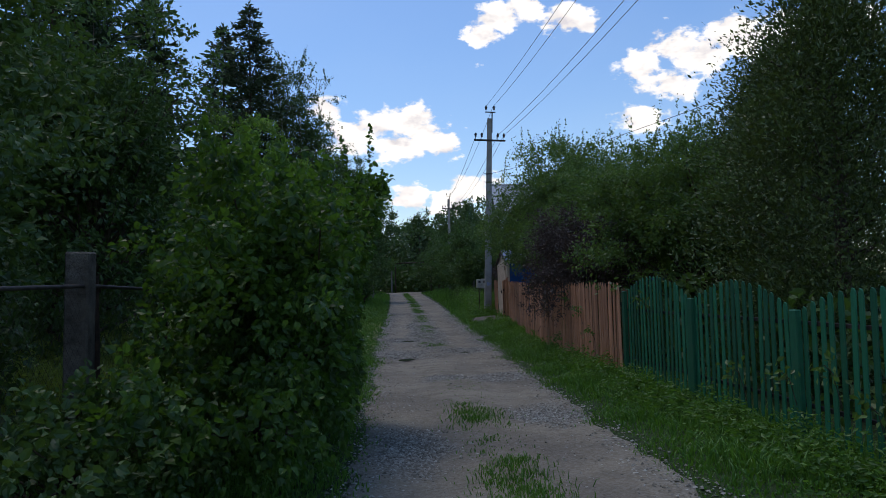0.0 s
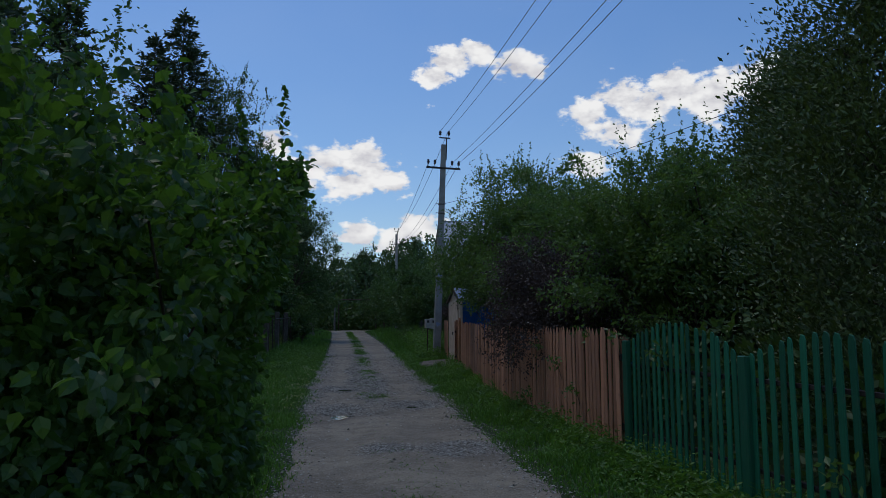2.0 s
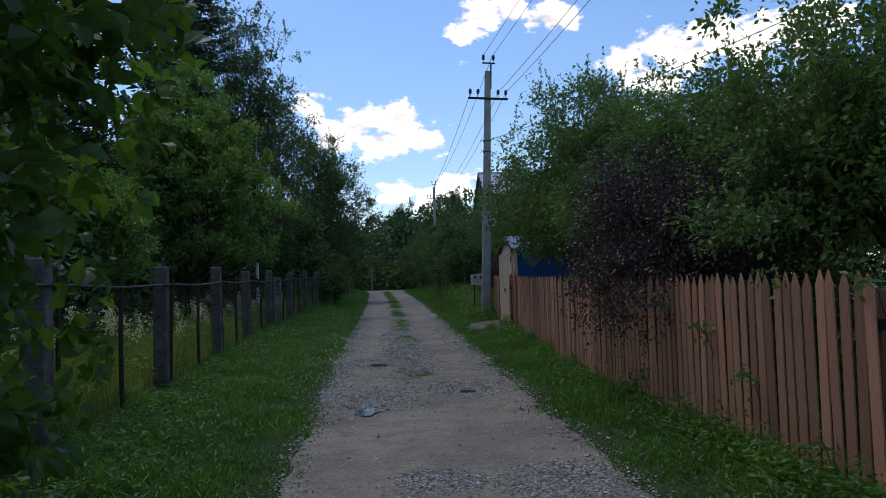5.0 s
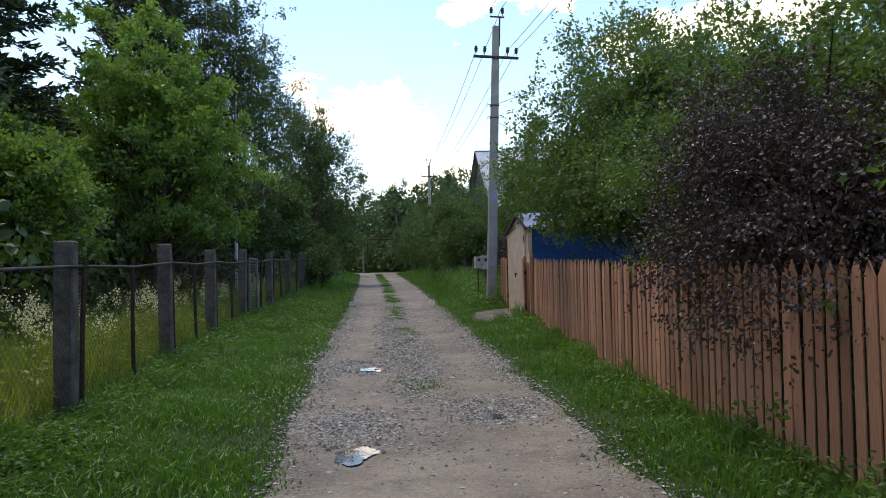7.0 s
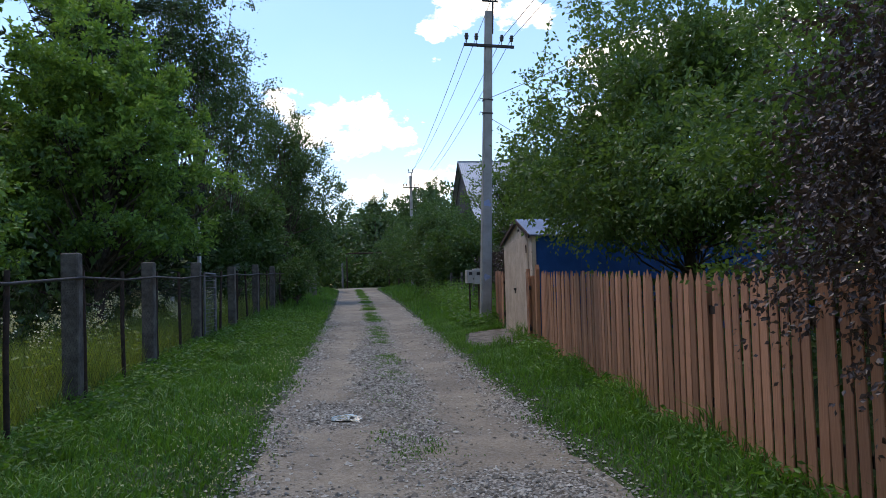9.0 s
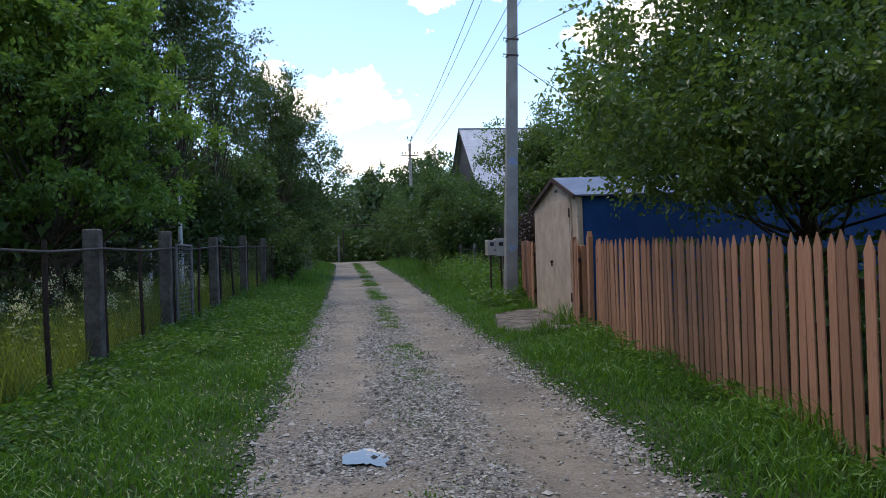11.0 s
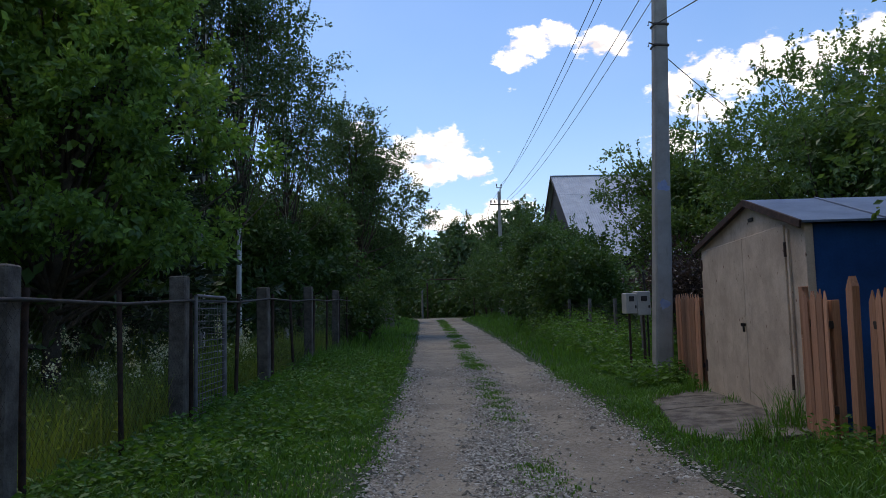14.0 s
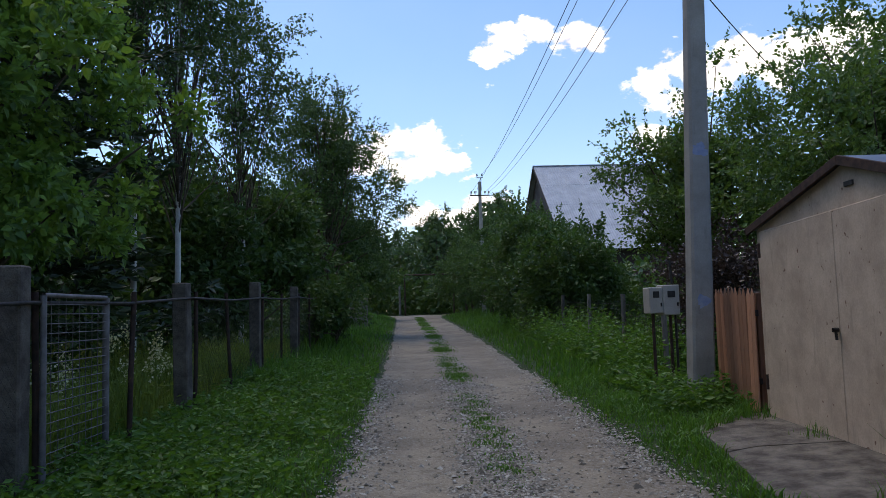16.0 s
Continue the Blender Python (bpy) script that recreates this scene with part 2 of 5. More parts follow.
BIRCH_BARK = rough_material("birch_bark", (0.55, 0.53, 0.49), (0.72, 0.7, 0.66), 4, 30, 0.8, 0.3, 0.004, stain=(0.06, 0.055, 0.05))
GREEN_PAINT = wood_material("green_paint", (0.014, 0.15, 0.074), (0.009, 0.1, 0.05), (0.09, 0.10, 0.075), 0.6)
ORANGE_WOOD = wood_material("orange_stained_wood", (0.5, 0.25, 0.145), (0.33, 0.152, 0.086), (0.2, 0.125, 0.085))
CONCRETE = rough_material("weathered_concrete", (0.085, 0.07, 0.057), (0.2, 0.168, 0.135), 7, 60, 0.95, 0.9, 0.014, stain=(0.075, 0.07, 0.055))
POLE_CONCRETE = rough_material("pole_concrete", (0.235, 0.225, 0.205), (0.33, 0.32, 0.295), 2.5, 60, 0.9, 0.35, 0.004, stain=(0.15, 0.145, 0.13))
BLUE_MARK = rough_material("blue_spray_paint", (0.2, 0.26, 0.42), (0.3, 0.35, 0.46), 14, 90, 0.85, 0.2)
RUST = rough_material("rusty_steel", (0.045, 0.032, 0.027), (0.10, 0.06, 0.045), 12, 80, 0.8, 0.4, 0.003, 0.3)
PIPE = rough_material("dull_pipe", (0.045, 0.038, 0.035), (0.09, 0.078, 0.07), 8, 60, 0.7, 0.3, 0.003, 0.4)
WIRE = rough_material("galvanised_wire", (0.035, 0.03, 0.027), (0.07, 0.062, 0.055), 20, 90, 0.6, 0.1, 0.001, 0.6)
CABLE = rough_material("aluminium_cable", (0.10, 0.10, 0.105), (0.16, 0.16, 0.165), 20, 90, 0.6, 0.1, 0.001, 0.5)
INSULATOR = rough_material("dark_glazed_insulator", (0.02, 0.015, 0.014), (0.05, 0.035, 0.03), 10, 60, 0.3, 0.1, 0.001, 0, 0.5)
BEIGE = rough_material("beige_painted_steel", (0.44, 0.335, 0.245), (0.6, 0.475, 0.355), 3.2, 50, 0.75, 0.25, 0.003, stain=(0.3, 0.235, 0.17), specks=(0.13, 0.06, 0.035))
BLUE_PAINT = rough_material("blue_painted_steel", (0.006, 0.056, 0.2), (0.011, 0.088, 0.28), 2, 40, 0.55, 0.2, 0.002)
TIN = rough_material("tin_roof", (0.13, 0.16, 0.21), (0.2, 0.24, 0.3), 2, 40, 0.5, 0.15, 0.002, 0.3)
DARK = rough_material("dark_metal", (0.03, 0.028, 0.026), (0.06, 0.055, 0.05), 10, 80, 0.6, 0.2, 0.002, 0.3)
SLATE = rough_material("pale_corrugated_sheet", (0.4, 0.41, 0.43), (0.52, 0.53, 0.55), 1.2, 40, 0.8, 0.2, 0.003, stain=(0.3, 0.3, 0.31))
DARKWOOD = wood_material("dark_boards", (0.05, 0.035, 0.027), (0.03, 0.02, 0.016), (0.07, 0.06, 0.05))
GREYWOOD = wood_material("grey_boards", (0.22, 0.2, 0.18), (0.13, 0.115, 0.1), (0.1, 0.09, 0.08))
STEEL = rough_material("pale_gate_steel", (0.16, 0.145, 0.14), (0.26, 0.24, 0.235), 8, 60, 0.7, 0.3, 0.003, 0.3, stain=(0.09, 0.06, 0.05))
METER = rough_material("grey_enamel", (0.36, 0.33, 0.285), (0.46, 0.43, 0.375), 3, 60, 0.5, 0.1, 0.001)
CEMENT = rough_material("cement_slab", (0.07, 0.06, 0.05), (0.2, 0.178, 0.145), 4.5, 35, 0.95, 0.9, 0.02, stain=(0.06, 0.052, 0.042))

wm, wnt, wb = material("puddle_water", 0.03, 0, 0.6)
wb.inputs["Base Color"].default_value = (0.05, 0.045, 0.04, 1)
bump(wnt, wb, noise_tex(wnt, 12, 2), 0.12, 0.006)
WATER = wm


# ---- mesh helpers ----
def poly_mesh(name, verts, faces, mat, smooth=False):
    """One mesh from an n x 3 array and an m x k array of corners."""
    v, f = np.asarray(verts, dtype=np.float32).reshape(-1, 3), np.asarray(faces, dtype=np.int32)
    me = bpy.data.meshes.new(name)
    me.vertices.add(len(v))
    me.vertices.foreach_set("co", v.ravel())
    me.loops.add(f.size)
    me.loops.foreach_set("vertex_index", f.ravel())
    me.polygons.add(len(f))
    me.polygons.foreach_set("loop_start", np.arange(0, f.size, f.shape[1], dtype=np.int32))
    me.polygons.foreach_set("use_smooth", np.full(len(f), smooth))
    me.update(calc_edges=True)
    me.validate()
    me.materials.append(mat)
    return me


def bm_mesh(name, bm, mat, bevel=0.0, smooth=False):
    if bevel:
        bmesh.ops.bevel(bm, geom=list(bm.edges), offset=bevel, segments=1, affect="EDGES")
    bmesh.ops.recalc_face_normals(bm, faces=list(bm.faces))
    me = bpy.data.meshes.new(name)
    bm.to_mesh(me)
    bm.free()
    if smooth:
        for p in me.polygons:
            p.use_smooth = True
    me.materials.append(mat)
    return me


def part(name, me, parent, label="", m=None, kind=""):
    ob = new(name, me)
    ob.parent = parent
    if m is not None:
        ob.matrix_basis = m
    return tagged(ob, label, kind=kind)


def thing(name, label, category, m=None, me=None, group="", kind=""):
    ob = new(name, me)
    if m is not None:
        ob.matrix_basis = m
    return tagged(ob, label, category, group, kind)


def box_bm(size, centre=(0, 0, 0), bm=None, turn=None):
    bm = bm or bmesh.new()
    m = Matrix.Translation(centre) @ (turn or Matrix()) @ Matrix.Diagonal((*size, 1))
    bmesh.ops.create_cube(bm, size=1, matrix=m)
    return bm


def box(name, size, centre, mat, bevel=0.004):
    return bm_mesh(name, box_bm(size, centre), mat, bevel)


def tube_arrays(path, radii, sides=6):
    p = np.asarray(path, dtype=float)
    r = np.broadcast_to(np.asarray(radii, dtype=float), (len(p),))
    d = np.gradient(p, axis=0)
    d /= np.linalg.norm(d, axis=1)[:, None] + 1e-9
    ref = np.where(np.abs(d[:, 2:3]) > 0.9, np.array([[1.0, 0, 0]]), np.array([[0, 0, 1.0]]))
    u = np.cross(d, ref)
    u /= np.linalg.norm(u, axis=1)[:, None] + 1e-9
    w = np.cross(d, u)
    a = np.linspace(0, 2 * np.pi, sides, endpoint=False)
    v = p[:, None] + r[:, None, None] * (np.cos(a)[None, :, None] * u[:, None] + np.sin(a)[None, :, None] * w[:, None])
    n, k = len(p), np.arange(sides)
    f = [np.stack([i * sides + k, i * sides + (k + 1) % sides, (i + 1) * sides + (k + 1) % sides, (i + 1) * sides + k], 1) for i in range(n - 1)]
    return v.reshape(-1, 3), np.concatenate(f)


def joined(pieces):
    vs, fs, at = [], [], 0
    for v, f in pieces:
        vs.append(v)
        fs.append(np.asarray(f) + at)
        at += len(v)
    return np.concatenate(vs), np.concatenate(fs)


def tubes(name, paths, mat, sides=6, smooth=True):
    v, f = joined([tube_arrays(p, r, sides) for p, r in paths])
    return poly_mesh(name, v, f, mat, smooth)


def lathe(profile, sides=12):
    """Rings of (radius, height) round z, with caps."""
    a = np.linspace(0, 2 * np.pi, sides, endpoint=False)
    v = np.concatenate([np.stack([r * np.cos(a), r * np.sin(a), np.full(sides, z)], 1) for r, z in profile])
    k = np.arange(sides)
    f = np.concatenate([np.stack([i * sides + k, i * sides + (k + 1) % sides, (i + 1) * sides + (k + 1) % sides, (i + 1) * sides + k], 1) for i in range(len(profile) - 1)])
    return v, f


# ---- ground and road ----
def rise(y):
    """The lane's height: level at first, then climbing gently, levelling off far ahead."""
    y = np.minimum(np.asarray(y, dtype=float), 95.0)
    return 0.03 + 0.08 * np.log1p(np.exp((y - 15) / 4))


def road_left(y):
    return np.interp(y, [-30, 5, 12, 22, 32, 45, 60, 74, 80], [-0.5, -0.32, -0.22, -0.15, 0.12, 0.35, 0.5, 0.55, -0.6])


def road_right(y):
    return np.interp(y, [-30, 5, 12, 22, 32, 36, 45, 60, 74, 80], [2.0, 2.2, 2.4, 2.65, 2.9, 3.05, 3.3, 3.5, 3.6, 5.5])


def wobble(y, seed, amount=0.09):
    y = np.asarray(y, dtype=float)
    return amount * (np.sin(y * 1.7 + seed) * 0.5 + np.sin(y * 4.3 + seed * 2.1) * 0.3 + np.sin(y * 9.1 + seed * 3.7) * 0.25)


PUDDLES = [(0.44, 15.7, 0.2, 0.3), (1.78, 16.95, 0.12, 0.2), (0.67, 20.4, 0.16, 0.32)]
# thick spreads of loose stone: place and half size
STONE_BEDS = [(0.2, 7.1, 0.4, 1.0), (1.85, 8.6, 0.4, 0.7), (1.9, 12.2, 0.55, 0.6), (0.95, 12.3, 0.4, 0.4), (0.45, 16.6, 0.5, 0.9), (1.85, 17.2, 0.55, 0.75), (0.6, 20.6, 0.55, 0.8),
              (1.25, 22.5, 0.5, 2.2), (1.15, 26.0, 0.4, 2.0)]


def soft_noise(x, y, scale, seed):
    x, y = np.asarray(x) * scale + seed * 7.3, np.asarray(y) * scale - seed * 3.1
    return (np.sin(x * 1.3 + 1.7 * np.sin(y * 0.9 + seed)) + np.sin(y * 1.7 + 1.3 * np.sin(x * 1.1 - seed)) + 0.6 * np.sin(2.9 * x + 2.3 * y) + 0.4 * np.sin(5.3 * x - 4.7 * y)) / 3


def road_height(x, y):
    """The driven surface: two ruts, a low crown and hollows where water stands."""
    l, r = road_left(y), road_right(y)
    u = (x - l) / (r - l)
    z = rise(y) - 0.025 * np.exp(-((u - 0.25) / 0.11) ** 2) - 0.025 * np.exp(-((u - 0.74) / 0.11) ** 2)
    z = z + 0.008 * soft_noise(x, y, 2.3, 1) + 0.004 * soft_noise(x, y, 9, 2)
    for px, py, rx, ry in PUDDLES:
        z = z - 0.022 * np.exp(-(((x - px) / (rx * 1.3)) ** 2 + ((y - py) / (ry * 1.3)) ** 2))
    return z


def ground_height(x, y):
    l, r = road_left(y), road_right(y)
    out = np.maximum(l - x, x - r)
    z = rise(y) + np.clip(out * 0.3 + 0.005, -0.07, 0.035) + np.clip((out - 0.3) * 0.02, 0, 0.03)
    return z + 0.02 * soft_noise(x, y, 1.4, 3) * np.clip(out, 0, 1)


def gravel_bed(x, y):
    """How thickly loose stones lie: along the edges, the middle and round the hollows."""
    u = (x - road_left(y)) / (road_right(y) - road_left(y))
    late = np.interp(y, [15, 19], [0.0, 1.0])
    bed = np.exp(-((u - 0.5) / 0.12) ** 2) * late + (np.exp(-(np.clip(u, 0, 1) / 0.11) ** 2) + np.exp(-(np.clip(1 - u, 0, 1) / 0.12) ** 2)) * (0.25 + 0.5 * late) + 0.03
    bed = bed * np.clip(0.62 + 0.6 * soft_noise(x, y, 0.8, 6) + 0.45 * soft_noise(x, y, 2.7, 8), 0.05, 1.2)
    for px, py, rx, ry in STONE_BEDS:
        d = ((x - px) / rx) ** 2 + ((y - py) / ry) ** 2 + 0.45 * soft_noise(x, y, 4.5, 3)
        bed = np.maximum(bed, 1.0 * np.exp(-d ** 2 * np.sign(d)))
    return np.clip(bed, 0, 1.2)


def build_ground():
    xs = np.concatenate([[-2500, -600, -200, -80, -40, -25, -15, -10, -7, -5, -4], np.arange(-3.2, 5.2, 0.12), [5.5, 6.2, 7, 8, 10, 14, 20, 30, 50, 90, 200, 600, 2500]])
    ys = np.concatenate([[-2500, -600, -150, -50, -25, -14, -9], np.arange(-6, 40, 0.3), np.arange(40, 100, 1.5), [105, 115, 130, 160, 250, 600, 2500]])
    gx, gy = np.meshgrid(xs, ys)
    gz = ground_height(gx, gy)
    nx, ny = len(xs), len(ys)
    i, j = np.meshgrid(np.arange(nx - 1), np.arange(ny - 1))
    a = (j * nx + i).ravel()
    f = np.stack([a, a + 1, a + nx + 1, a + nx], 1)
    me = poly_mesh("ground", np.stack([gx, gy, gz], 2), f, SOIL, True)
    thing("ground", "dark grassy soil of the verges and gardens", "ground", me=me, kind="structure")
    ys = np.concatenate([np.arange(-14, 40, 0.1), np.arange(40, 80.1, 0.5)])
    us = np.linspace(0, 1, 44)
    gy = np.repeat(ys[:, None], len(us), 1)
    l, r = road_left(gy) + wobble(gy, 1.0) - 0.02, road_right(gy) + wobble(gy, 4.0) + 0.02
    gx = l + (r - l) * us[None]
    gz = road_height(gx, gy) + 0.006
    gz[:, 0] -= 0.05
    gz[:, -1] -= 0.05
    nx, ny = len(us), len(ys)
    i, j = np.meshgrid(np.arange(nx - 1), np.arange(ny - 1))
    a = (j * nx + i).ravel()
    f = np.stack([a, a + 1, a + nx + 1, a + nx], 1)
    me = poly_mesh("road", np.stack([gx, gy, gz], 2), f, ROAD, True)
    at = me.attributes.new("gravel", "FLOAT", "POINT")
    at.data.foreach_set("value", np.clip(gravel_bed(gx, gy) * 1.15 - 0.12, 0, 0.9).astype(np.float32).ravel())
    thing("road", "rutted pale gravel lane with packed dirt and loose stones", "road", me=me, kind="structure")


def build_puddles():
    for k, (px, py, rx, ry) in enumerate(PUDDLES):
        n = 40
        a = np.linspace(0, 2 * np.pi, n, endpoint=False)
        w = 0.92 + 0.24 * np.sin(2 * a + k) + 0.14 * np.sin(3 * a + 2 * k) + 0.07 * np.sin(7 * a + k) + 0.05 * np.sin(13 * a)
        z = float(road_height(np.array(px), np.array(py))) + 0.018 + 0.006
        ring = np.stack([px + rx * w * np.cos(a), py + ry * w * np.sin(a), np.full(n, z)], 1)
        v = np.concatenate([[[px, py, z]], ring])
        f = [[0, 1 + i, 1 + (i + 1) % n] for i in range(n)]
        thing("puddle", "shallow rain puddle reflecting the sky in the gravel", "puddle", me=poly_mesh("puddle", v, f, WATER), group="puddles in the lane")


def build_gravel():
    rng = np.random.default_rng(5)
    y = np.concatenate([rng.uniform(-1, 36, 230000), rng.uniform(36, 60, 9000)])
    u = rng.uniform(-0.07, 1.07, len(y))
    l, r = road_left(y), road_right(y)
    x = l + (r - l) * u
    edge = np.maximum(l - x, x - r)
    bed = np.where(edge > 0, 0.6 * np.exp(-edge / 0.07), np.clip(gravel_bed(x, y) + 0.22 * np.exp(edge / 0.14), 0, 1))
    keep = rng.uniform(0, 1, len(y)) < bed * 0.9
    for px, py, rx, ry in PUDDLES:
        d = ((x - px) / rx) ** 2 + ((y - py) / ry) ** 2
        keep &= (d > 0.95) | (rng.uniform(0, 1, len(y)) < 0.4)
    x, y = x[keep], y[keep]
    n = len(x)
    size = np.clip(rng.lognormal(-4.42, 0.4, n), 0.006, 0.036) * np.interp(y, [12, 18], [0.85, 1.1])
    z = np.maximum(road_height(x, y), ground_height(x, y)) + 0.006 + size * 0.12
    base = np.array([[1, 0, 0], [-1, 0, 0], [0, 1, 0], [0, -1, 0], [0, 0, 0.55]], dtype=float)
    tri = np.array([[0, 2, 4], [2, 1, 4], [1, 3, 4], [3, 0, 4]])
    v = base[None] * rng.uniform(0.55, 1.25, (n, 5, 3)) + rng.uniform(-0.22, 0.22, (n, 5, 3))
    a = rng.uniform(0, 6.28, n)
    c, s = np.cos(a)[:, None], np.sin(a)[:, None]
    v = np.stack([v[:, :, 0] * c - v[:, :, 1] * s, v[:, :, 0] * s + v[:, :, 1] * c, v[:, :, 2]], 2) * size[:, None, None]
    v += np.stack([x, y, z], 1)[:, None]
    f = (np.arange(n)[:, None, None] * 5 + tri[None]).reshape(-1, 3)
    thing("loose_gravel", "loose pale grey crushed stones on the lane", "gravel", me=poly_mesh("loose_gravel", v, f, GRAVEL), kind="stuff")


# ---- grass ----
def blades(x, y, z, height, width, rng, lean=0.5):
    n = len(x)
    a = rng.uniform(0, 2 * np.pi, n)
    side = np.stack([np.cos(a), np.sin(a), np.zeros(n)], 1)
    b = rng.uniform(0, 2 * np.pi, n)
    out = np.stack([np.cos(b), np.sin(b), np.zeros(n)], 1) * (rng.uniform(0.1, 1, n) * lean * height)[:, None]
    base = np.stack([x, y, z], 1)
    up = np.array([[0, 0, 1.0]])
    mid = base + up * (height * 0.55)[:, None] + out * 0.35
    tip = base + up * (height * (1 - 0.25 * lean))[:, None] + out
    w = (side * width[:, None])
    v = np.stack([base - w * 0.5, base + w * 0.5, mid - w * 0.4, mid + w * 0.4, tip], 1)
    tri = np.array([[0, 1, 3], [0, 3, 2], [2, 3, 4]])
    f = (np.arange(n)[:, None, None] * 5 + tri[None]).reshape(-1, 3)
    return v.reshape(-1, 3), f


def fence_x(y):
    return np.interp(y, [-8, 10.85, 15.5, 19.2, 22.3, 25.5, 27, 40], [3.45, 3.48, 3.52, 3.68, 3.98, 4.27, 4.3, 4.9])


def left_fence_x(y):
    return np.interp(y, [-8, 6, 17, 24, 28, 31.4, 35.6, 40, 60], [-2.4, -2.4, -2.3, -2.3, -2.25, -2.05, -1.92, -1.75, -1.4])


def build_grass():
    rng = np.random.default_rng(11)
    # mown verges
    y = np.concatenate([rng.uniform(1.5, 16, 120000), rng.uniform(16, 35, 150000)])
    x = rng.uniform(-2.6, 5.2, len(y))
    l, r = road_left(y) + wobble(y, 1.0), road_right(y) + wobble(y, 4.0)
    out = np.maximum(l - x, x - r)
    keep = ((out > -0.05 + 0.09 * rng.standard_normal(len(y)))) & (x < fence_x(y) + 0.25) & (x > left_fence_x(y) - 0.2)
    keep &= x < np.interp(y, [26.3, 26.6, 27.3, 28, 29.4, 30.2], [4.2, 3.22, 3.08, 3.26, 3.4, 4.5])
    x, y, out = x[keep], y[keep], out[keep]
    clump = np.clip(0.75 + 0.55 * soft_noise(x, y, 1.6, 4), 0.3, 1.5)
    near = np.clip(np.minimum(fence_x(y) - x, x - left_fence_x(y)), 0, 1)
    h = rng.uniform(0.06, 0.2, len(x)) * clump * np.clip(0.5 + out * 1.6, 0.45, 1.25) * (1 + 0.9 * np.exp(-near / 0.16))
    v, f = blades(x, y, np.maximum(ground_height(x, y), np.where(out < 0.02, road_height(x, y), -9)) - 0.01, h, rng.uniform(0.008, 0.019, len(x)), rng, 1.0)
    thing("verge_grass", "short green grass along both sides of the lane", "grass", me=poly_mesh("verge_grass", v, f, GRASS), kind="stuff")
    # longer tufts, mostly towards the wire fence
    n = 60000
    y = rng.uniform(6, 36, n)
    x = left_fence_x(y) - 0.05 + np.abs(rng.normal(0, 0.75, n))
    want = np.clip(0.35 + 0.9 * soft_noise(x, y, 2.6, 14) + 0.35 * np.exp(-(x - left_fence_x(y)) / 0.2), 0.03, 1)
    keep = (rng.uniform(0, 1, n) < want) & (x < road_left(y) - 0.12)
    x, y = x[keep], y[keep]
    h = rng.uniform(0.12, 0.3, len(x)) * np.clip(0.75 + 0.6 * soft_noise(x, y, 1.3, 15), 0.5, 1.4)
    v, f = blades(x, y, ground_height(x, y) - 0.01, h, rng.uniform(0.008, 0.016, len(x)), rng, 1.3)
    thing("long_grass", "longer tufted grass leaning along the wire fence", "grass", me=poly_mesh("long_grass", v, f, GRASS), kind="stuff")
    # far verges
    n = 36000
    y = 34 + 46 * rng.uniform(0, 1, n) ** 1.6
    x = rng.uniform(-3.4, 7.5, n)
    out = np.maximum(road_left(y) - x, x - road_right(y))
    keep = out > 0.05
    x, y, out = x[keep], y[keep], out[keep]
    h = rng.uniform(0.1, 0.3, len(x)) * np.clip(0.5 + out * 0.9, 0.5, 2.2)
    v, f = blades(x, y, ground_height(x, y) - 0.01, h, rng.uniform(0.015, 0.035, len(x)), rng, 0.6)
    thing("tall_verge_grass", "longer green grass beside the far lane", "grass", me=poly_mesh("tall_verge_grass", v, f, GRASS), kind="stuff")
    # grass strip between the ruts
    n = 120000
    y = rng.uniform(-1, 74, n)
    mid = (road_left(y) + road_right(y)) / 2
    x = mid + 0.05 * soft_noise(y, y, 0.7, 2) + rng.normal(0, 1, n) * np.interp(y, [0, 20, 30], [0.17, 0.17, 0.13])
    want = np.interp(y, [0, 4, 8, 10, 11.5, 17, 19, 22, 25, 30, 40, 74], [0.7, 0.9, 0.95, 0.6, 0.1, 0.0, 0.6, 0.5, 0.6, 0.6, 0.55, 0.5])
    want = want * np.clip(0.4 + 0.5 * soft_noise(x, y, 1.1, 9) + 0.3 * soft_noise(x, y, 7.0, 2), 0.05, 1)
    keep = rng.uniform(0, 1, n) < want
    x, y, want = x[keep], y[keep], want[keep]
    h = rng.uniform(0.025, 0.07, len(x)) * np.clip(want * 2.2, 0.35, 1) * np.interp(y, [0, 10, 14, 25, 60], [1.5, 1.4, 0.9, 1.0, 1.6])
    v, f = blades(x, y, road_height(x, y), h, rng.uniform(0.006, 0.012, len(x)) * np.interp(y, [0, 25, 60], [1, 1.2, 2.5]), rng, 1.0)
    thing("lane_grass", "sparse low grass between the two wheel ruts", "grass", me=poly_mesh("lane_grass", v, f, GRASS), kind="stuff")
    # meadow behind the mesh fence
    n = 46000
    y = rng.uniform(9.5, 40, n)
    x = left_fence_x(y) - 0.05 - 5.5 * rng.uniform(0, 1, n) ** 1.3
    h = rng.uniform(0.35, 0.95, n) * np.clip(0.8 + 0.4 * soft_noise(x, y, 0.9, 5), 0.4, 1.3)
    v, f = blades(x, y, ground_height(x, y), h, rng.uniform(0.008, 0.018, n), rng, 0.35)
    thing("meadow", "tall unmown meadow grass behind the wire fence", "grass", me=poly_mesh("meadow", v, f, MEADOW), kind="stuff")


